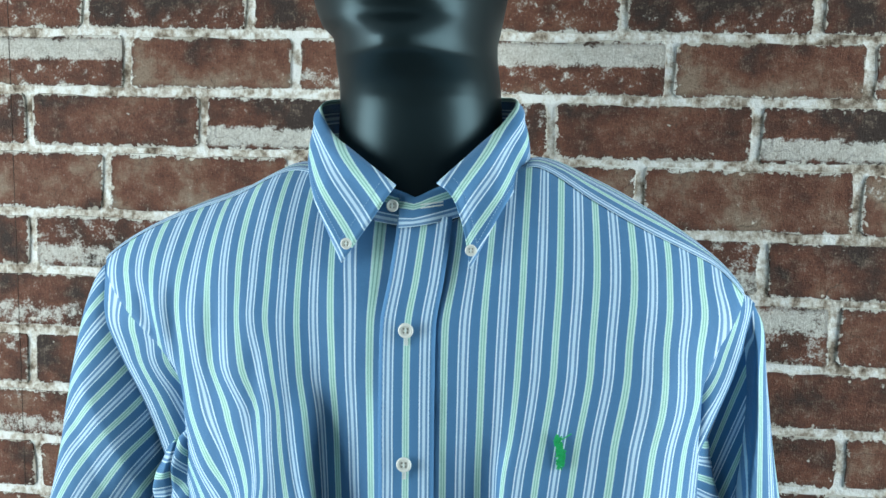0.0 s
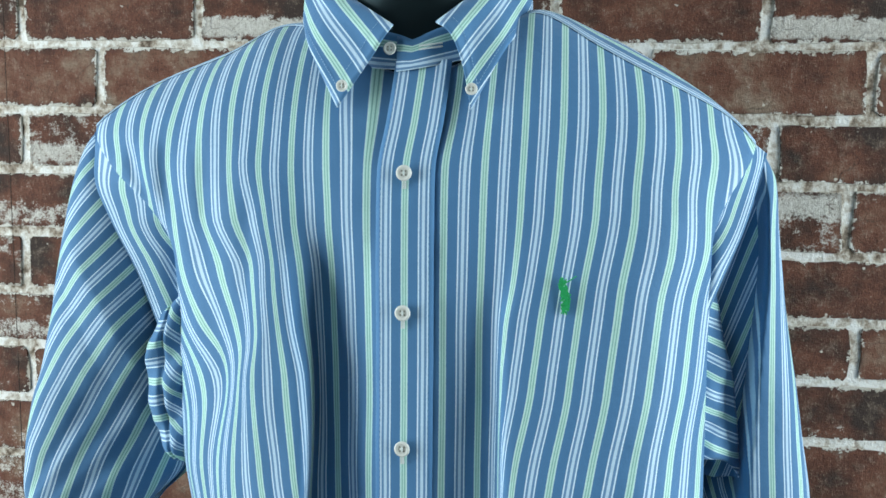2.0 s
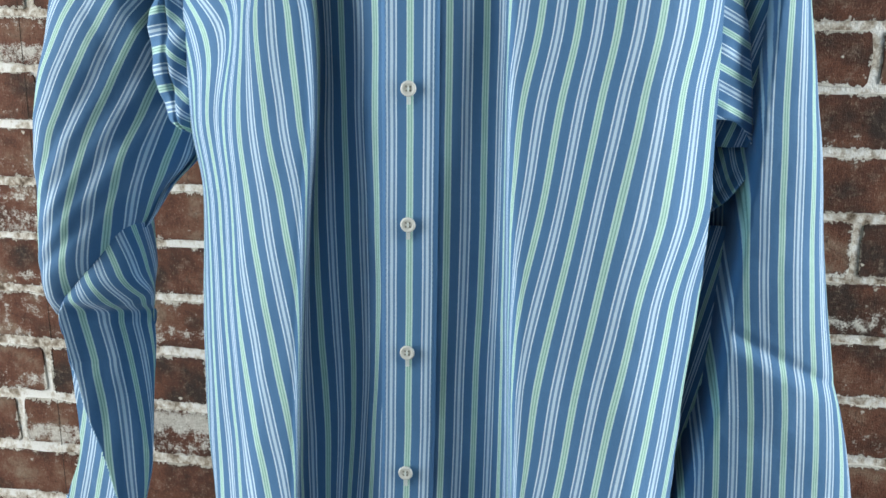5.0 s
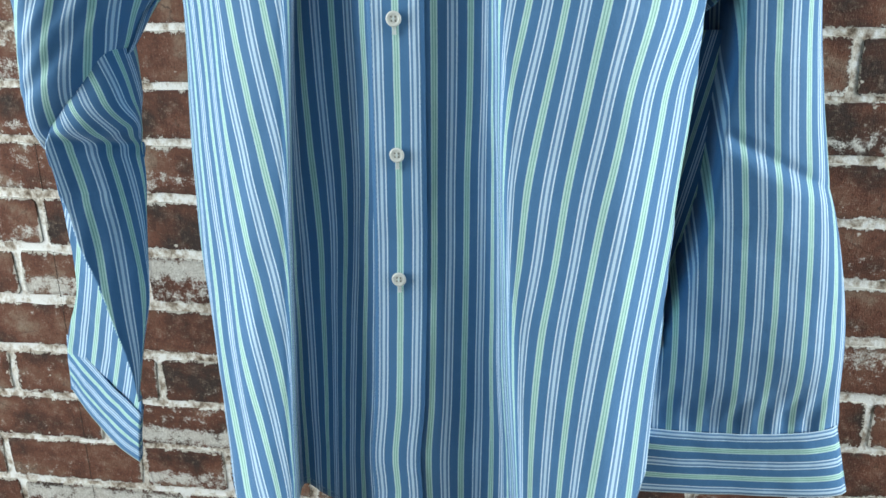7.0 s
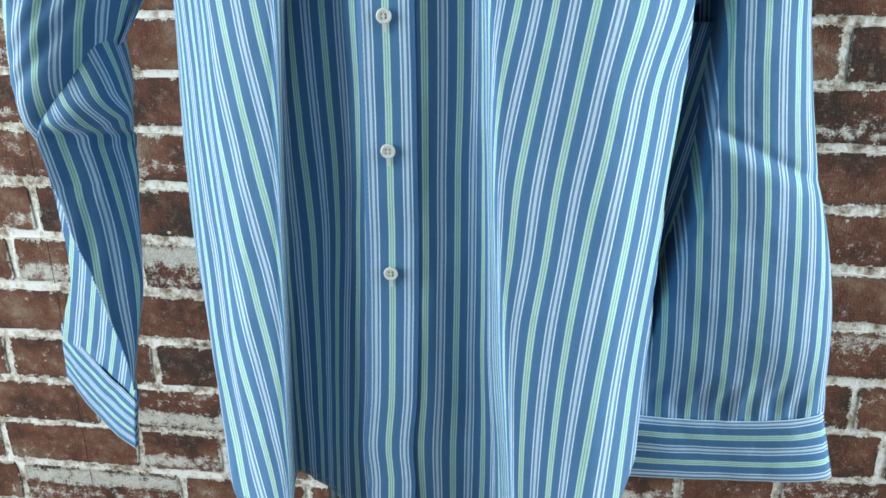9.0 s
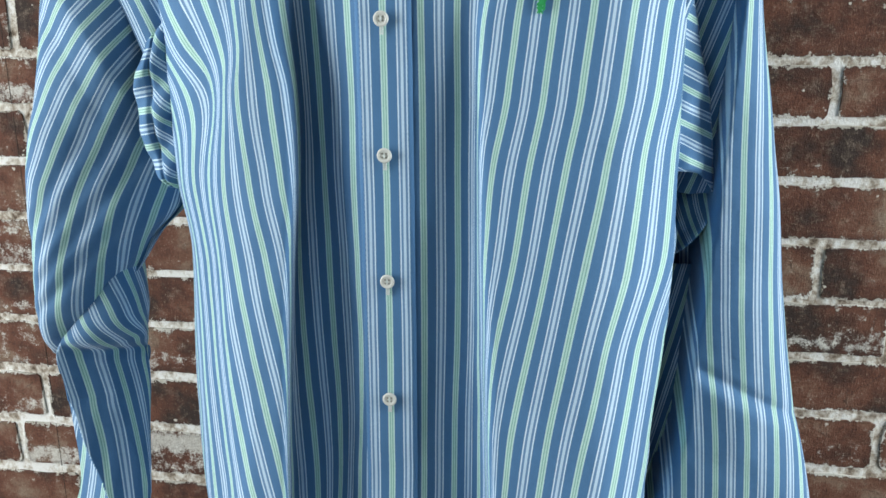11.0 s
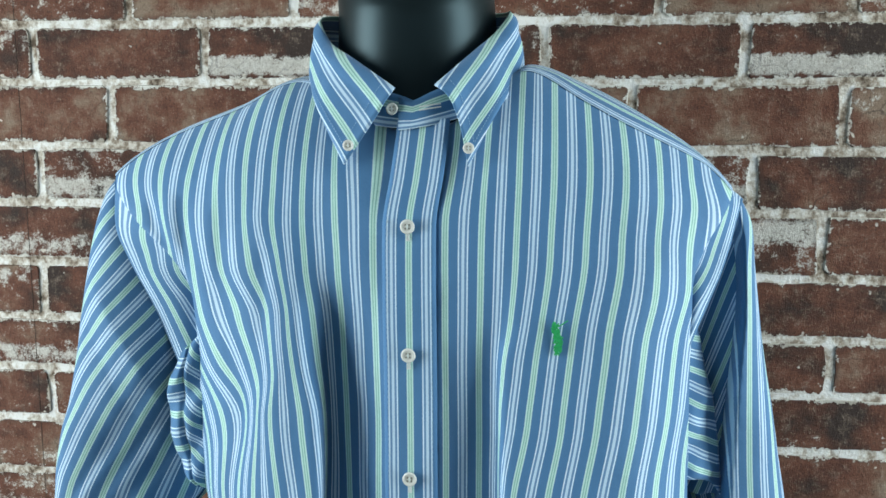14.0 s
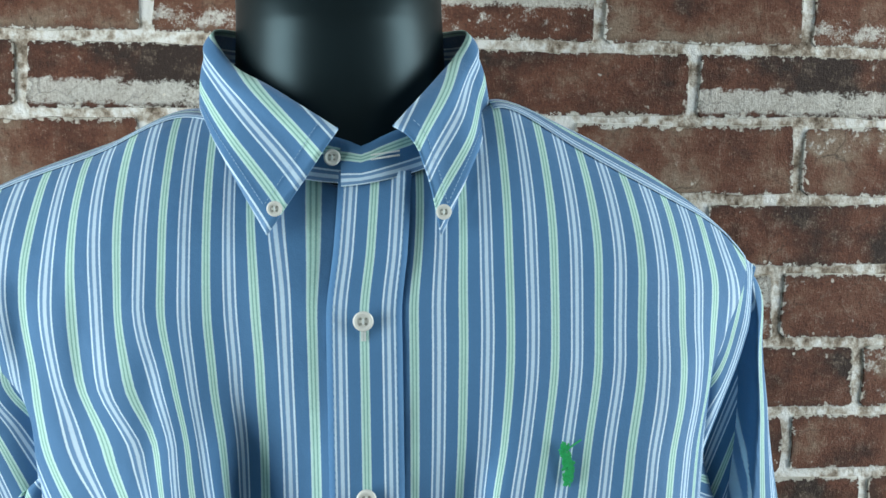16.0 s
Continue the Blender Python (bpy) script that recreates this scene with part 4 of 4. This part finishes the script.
def button(x, y, z, r, hole=True, size=1.0):
    bm = bmesh.new()
    disc(bm, x, y, z, r, 0.0022 * size)
    bmesh.ops.recalc_face_normals(bm, faces=bm.faces)
    ob = under(part("button", bm, PEARL, shirt, "pearly white four-hole shirt button"))
    face = y - 0.0022 * size * 0.65
    for dx, dz in ((-1, -1), (-1, 1), (1, -1), (1, 1)):
        bm = bmesh.new()
        disc(bm, x + dx * r * 0.25, face, z + dz * r * 0.25, r * 0.14, 0.0002, 8, 0.0)
        part("thread_hole", bm, HOLE, ob)
    bm = bmesh.new()
    box(bm, x - r * 0.11, face - 0.0006, z - r * 0.26, x + r * 0.11, face + 0.0002, z + r * 0.26)
    part("thread", bm, THREAD, ob, "white sewing thread")
    if hole:
        bm = bmesh.new()
        for side in (-1, 1):
            for k in range(9):
                zz = z - r * 1.95 + k * r * 0.13
                box(bm, x + side * 0.0007 - 0.0006, y - 0.0007, zz, x + side * 0.0007 + 0.0006, y + 0.0006, zz + 0.0005)
        under(part("buttonhole", bm, THREAD, shirt, "stitched upright buttonhole"))


for z in (1.360, 1.2705, 1.181, 1.092, 1.0025, 0.913):
    c, y = PLACKET(z)
    button(float(c) - 0.0005, float(y) - 0.0035, z, 0.0052)
button(-0.0425, 0.6065, 1.4160, 0.0040, False, 0.8)
button(0.0422, 0.6065, 1.4132, 0.0040, False, 0.8)
button(-0.0140, 0.6220, 1.4413, 0.0044, False, 0.8)


def emblem():
    """A small upright patch of green satin stitches."""
    bm = bmesh.new()
    rng = random.Random(5)
    for k in range(46):
        q = k / 45
        zz = 1.2735 + 0.0205 * q
        half = 0.0034 - 0.0026 * abs(q - 0.55)
        lean = 0.0011 * math.sin(q * 5)
        for j in range(2):
            xx = 0.1030 + lean + rng.uniform(-0.6, 0.6) * half
            m = Matrix.Translation((xx, 0.5925 + rng.uniform(-0.0003, 0.0003), zz)) @ Euler((0, rng.uniform(0.5, 1.3) * (1 if j else -1), 0)).to_matrix().to_4x4() @ Matrix.Diagonal((half * 1.5, 0.0012, 0.0008, 1))
            bmesh.ops.create_cube(bm, size=1, matrix=m)
    m = Matrix.Translation((0.1075, 0.5925, 1.2945)) @ Euler((0, -0.6, 0)).to_matrix().to_4x4() @ Matrix.Diagonal((0.007, 0.001, 0.0006, 1))
    bmesh.ops.create_cube(bm, size=1, matrix=m)
    under(part("embroidered_emblem", bm, EMBROIDERY, shirt, "small bright green embroidered emblem"))


emblem()

# ---- the bricks of the wall ----
BEDS = [1.656, 1.599, 1.541, 1.482, 1.417, 1.357, 1.294, 1.233, 1.177, 1.120, 1.060, 1.000, 0.943, 0.880, 0.818, 0.755, 0.692, 0.631, 0.573, 0.515, 0.451, 0.390, 0.330]
# upright joints of each course within one repeat of 0.53 m
JOINTS = [(0.150, 0.322, 0.500), (0.015, 0.194, 0.368), (0.086, 0.272, 0.444), (0.000, 0.168, 0.362), (0.085, 0.282, 0.450), (0.170, 0.347, 0.520), (0.080, 0.250, 0.420), (0.000, 0.180, 0.358), (0.082, 0.260, 0.430),
          (0.100, 0.270, 0.430), (0.000, 0.180, 0.358), (0.090, 0.260, 0.430), (0.110, 0.280, 0.450), (0.060, 0.250, 0.430), (0.020, 0.174, 0.345), (0.090, 0.260, 0.445), (0.175, 0.290, 0.414, 0.519), (0.095, 0.260, 0.450),
          (0.139, 0.245, 0.350, 0.489), (0.187, 0.345, 0.502), (0.076, 0.250, 0.420), (0.150, 0.322, 0.500)]
REPEAT = 0.53
SEAM = -0.4634
seam = bmesh.new()


def sag(x, z):
    """The courses dip a little towards one end, more so higher up."""
    return -0.022 * max(0.0, min(1.0, z - 0.6)) * (x + 0.42)


def brick_mesh(length, height, seed, tone, lime, foot):
    """A worn slab with its tone and limewash as attributes."""
    rng = random.Random(seed)
    hx, hz, r = length / 2, height / 2, 0.0035
    n = max(3, int(length / 0.024))
    rim = [(-hx + r, -hz)] + [(-hx + 2 * hx * (k + 0.5) / n, -hz) for k in range(1, n - 1)] + [(hx - r, -hz), (hx, -hz + r), (hx, 0), (hx, hz - r), (hx - r, hz)]
    rim += [(hx - 2 * hx * (k + 0.5) / n, hz) for k in range(1, n - 1)] + [(-hx + r, hz), (-hx, hz - r), (-hx, 0), (-hx, -hz + r)]
    rim = [(x + rng.uniform(-0.0018, 0.0018), z + rng.uniform(-0.0018, 0.0018)) for x, z in rim]
    m = len(rim)
    points = [(x, 0.003, z) for x, z in rim] + [(x * (1 - 0.0012 / hx), -0.0018, z * (1 - 0.0012 / hz)) for x, z in rim]
    faces = [tuple(range(2 * m - 1, m - 1, -1))] + [(k, m + k, m + (k + 1) % m, (k + 1) % m) for k in range(m)]
    mesh = bpy.data.meshes.new("brick")
    mesh.from_pydata(points, [], [f[::-1] for f in faces])
    off = (rng.uniform(0, 40), rng.uniform(0, 40))
    index = np.zeros(len(mesh.loops), int)
    mesh.loops.foreach_get("vertex_index", index)
    xz = np.array(points)[index][:, [0, 2]] + off
    mesh.uv_layers.new(name="UVMap").data.foreach_set("uv", xz.astype(np.float32).ravel())
    mesh.uv_layers.new(name="Own").data.foreach_set("uv", np.array(points)[index][:, [0, 2]].astype(np.float32).ravel())
    for name, value in (("half_length", [hx] * len(points)), ("half_height", [hz] * len(points)), ("tone", [tone] * len(points)), ("lime", [lime] * len(points)), ("foot", [foot] * len(points))):
        mesh.attributes.new(name, "FLOAT", "POINT").data.foreach_set("value", value)
    mesh.materials.append(BRICK)
    return mesh


# bricks with a look of their own: course, place in the course -> tone, limewash, limewash at the foot
SPECIAL = {(1, 0): (0.45, 0.38, -0.36), (1, 1): (0.66, 0.12, 0.0), (2, 1): (0.12, 0.26, 0.36), (2, 0): (0.42, 0.0, 0.0), (3, 1): (0.58, 0.10, 0.0), (3, 0): (0.46, 0.0, 0.0), (4, 1): (0.20, 0.0, 0.0), (4, 0): (0.34, 0.36, 0.15),
           (5, 0): (0.45, 0.40, -0.22), (5, 1): (0.40, 0.0, 0.0), (6, 1): (0.36, 0.12, 0.0), (6, 0): (0.20, 0.1, 0.0), (10, 0): (0.45, 0.32, 0.1), (10, 1): (0.52, 0.12, 0.0), (11, 1): (0.15, 0.22, 0.15), (12, 1): (0.18, 0.0, 0.0), (13, 0): (0.18, 0.0, 0.0),
           (14, 1): (0.30, 0.42, -0.20), (17, 0): (0.40, 0.34, 0.25), (18, 0): (0.4, 0.2, 0.25), (19, 0): (0.5, 0.16, 0.0), (19, 2): (0.4, 0.40, -0.20), (20, 0): (0.35, 0.2, 0.0)}
pattern, rest = {}, {"v": [], "f": [], "uv": [], "own": [], "tone": [], "lime": [], "foot": [], "half_length": [], "half_height": []}
rng = random.Random(12)
count = len(JOINTS)
for course in range(-14, count + 6):
    row = course % count
    if 0 <= course < count:
        high, low = BEDS[course], BEDS[course + 1]
    elif course < 0:
        high, low = BEDS[0] - 0.0605 * course, BEDS[0] - 0.0605 * (course + 1)
    else:
        high, low = BEDS[-1] - 0.0605 * (course - count), BEDS[-1] - 0.0605 * (course - count + 1)
    if high > 2.49 or low < 0.0:
        continue
    joints = JOINTS[row]
    for turn in range(-4, 4):
        for k in range(len(joints)):
            a = joints[k] + turn * REPEAT
            b = (joints[k + 1] if k + 1 < len(joints) else joints[0] + REPEAT) + turn * REPEAT
            if b < -1.58 or a > 1.58:
                continue
            a, b = max(a, -1.59), min(b, 1.59)
            gap = 0.0070
            length, height = b - a - gap, high - low - 0.0070
            key = (row, k)
            if length < 0.02:
                continue
            cut = abs(length + gap - ((joints[k + 1] if k + 1 < len(joints) else joints[0] + REPEAT) - joints[k])) > 1e-6
            if key not in pattern and not cut:
                tone, lime, foot = SPECIAL.get(key, (rng.uniform(0.25, 0.6), rng.choice((0.05, 0.12, 0.18, 0.26)), rng.choice((0.0, 0.1, -0.1, 0.2))))
                pattern[key] = brick_mesh(length, height, 100 * row + k, tone, lime, foot)
            x, z = (a + b) / 2, (high + low) / 2
            if a + 0.006 < SEAM < b - 0.006 and 0 <= course < count:
                middle = z + sag(SEAM, z)
                box(seam, SEAM - 0.00022, WALL_Y - 0.0021, middle - height / 2 + 0.001, SEAM + 0.00022, WALL_Y - 0.001, middle + height / 2 - 0.001)
            if -0.80 < x < 0.80 and 0 <= course < count and not cut:
                ob = new("brick", pattern[key])
                ob.parent = wall
                ob.location = (x, WALL_Y, z + sag(x, z))
                ob.rotation_euler = (0, 0.022 * max(0.0, min(1.0, z - 0.6)), 0)
            else:
                mesh = brick_mesh(length, height, 100 * row + k + 7, rng.uniform(0.25, 0.6), rng.choice((0.0, 0.1)), 0.0)
                base = len(rest["v"])
                rest["v"] += [(p.co.x + x, p.co.y + WALL_Y, p.co.z + z + sag(x, z)) for p in mesh.vertices]
                rest["f"] += [tuple(base + i for i in f.vertices) for f in mesh.polygons]
                rest["uv"] += [tuple(d.uv) for d in mesh.uv_layers["UVMap"].data]
                rest["own"] += [tuple(d.uv) for d in mesh.uv_layers["Own"].data]
                for name in ("tone", "lime", "foot", "half_length", "half_height"):
                    rest[name] += [d.value for d in mesh.attributes[name].data]
                bpy.data.meshes.remove(mesh)
part("panel_seam", seam, HOLE_DARK, wall, "thin dark joint between two wall panels")
mesh = bpy.data.meshes.new("brickwork")
mesh.from_pydata(rest["v"], [], rest["f"])
mesh.uv_layers.new(name="UVMap").data.foreach_set("uv", np.array(rest["uv"], np.float32).ravel())
mesh.uv_layers.new(name="Own").data.foreach_set("uv", np.array(rest["own"], np.float32).ravel())
for name in ("tone", "lime", "foot", "half_length", "half_height"):
    mesh.attributes.new(name, "FLOAT", "POINT").data.foreach_set("value", rest[name])
tagged(part("brickwork", mesh, BRICK, wall), kind="stuff")
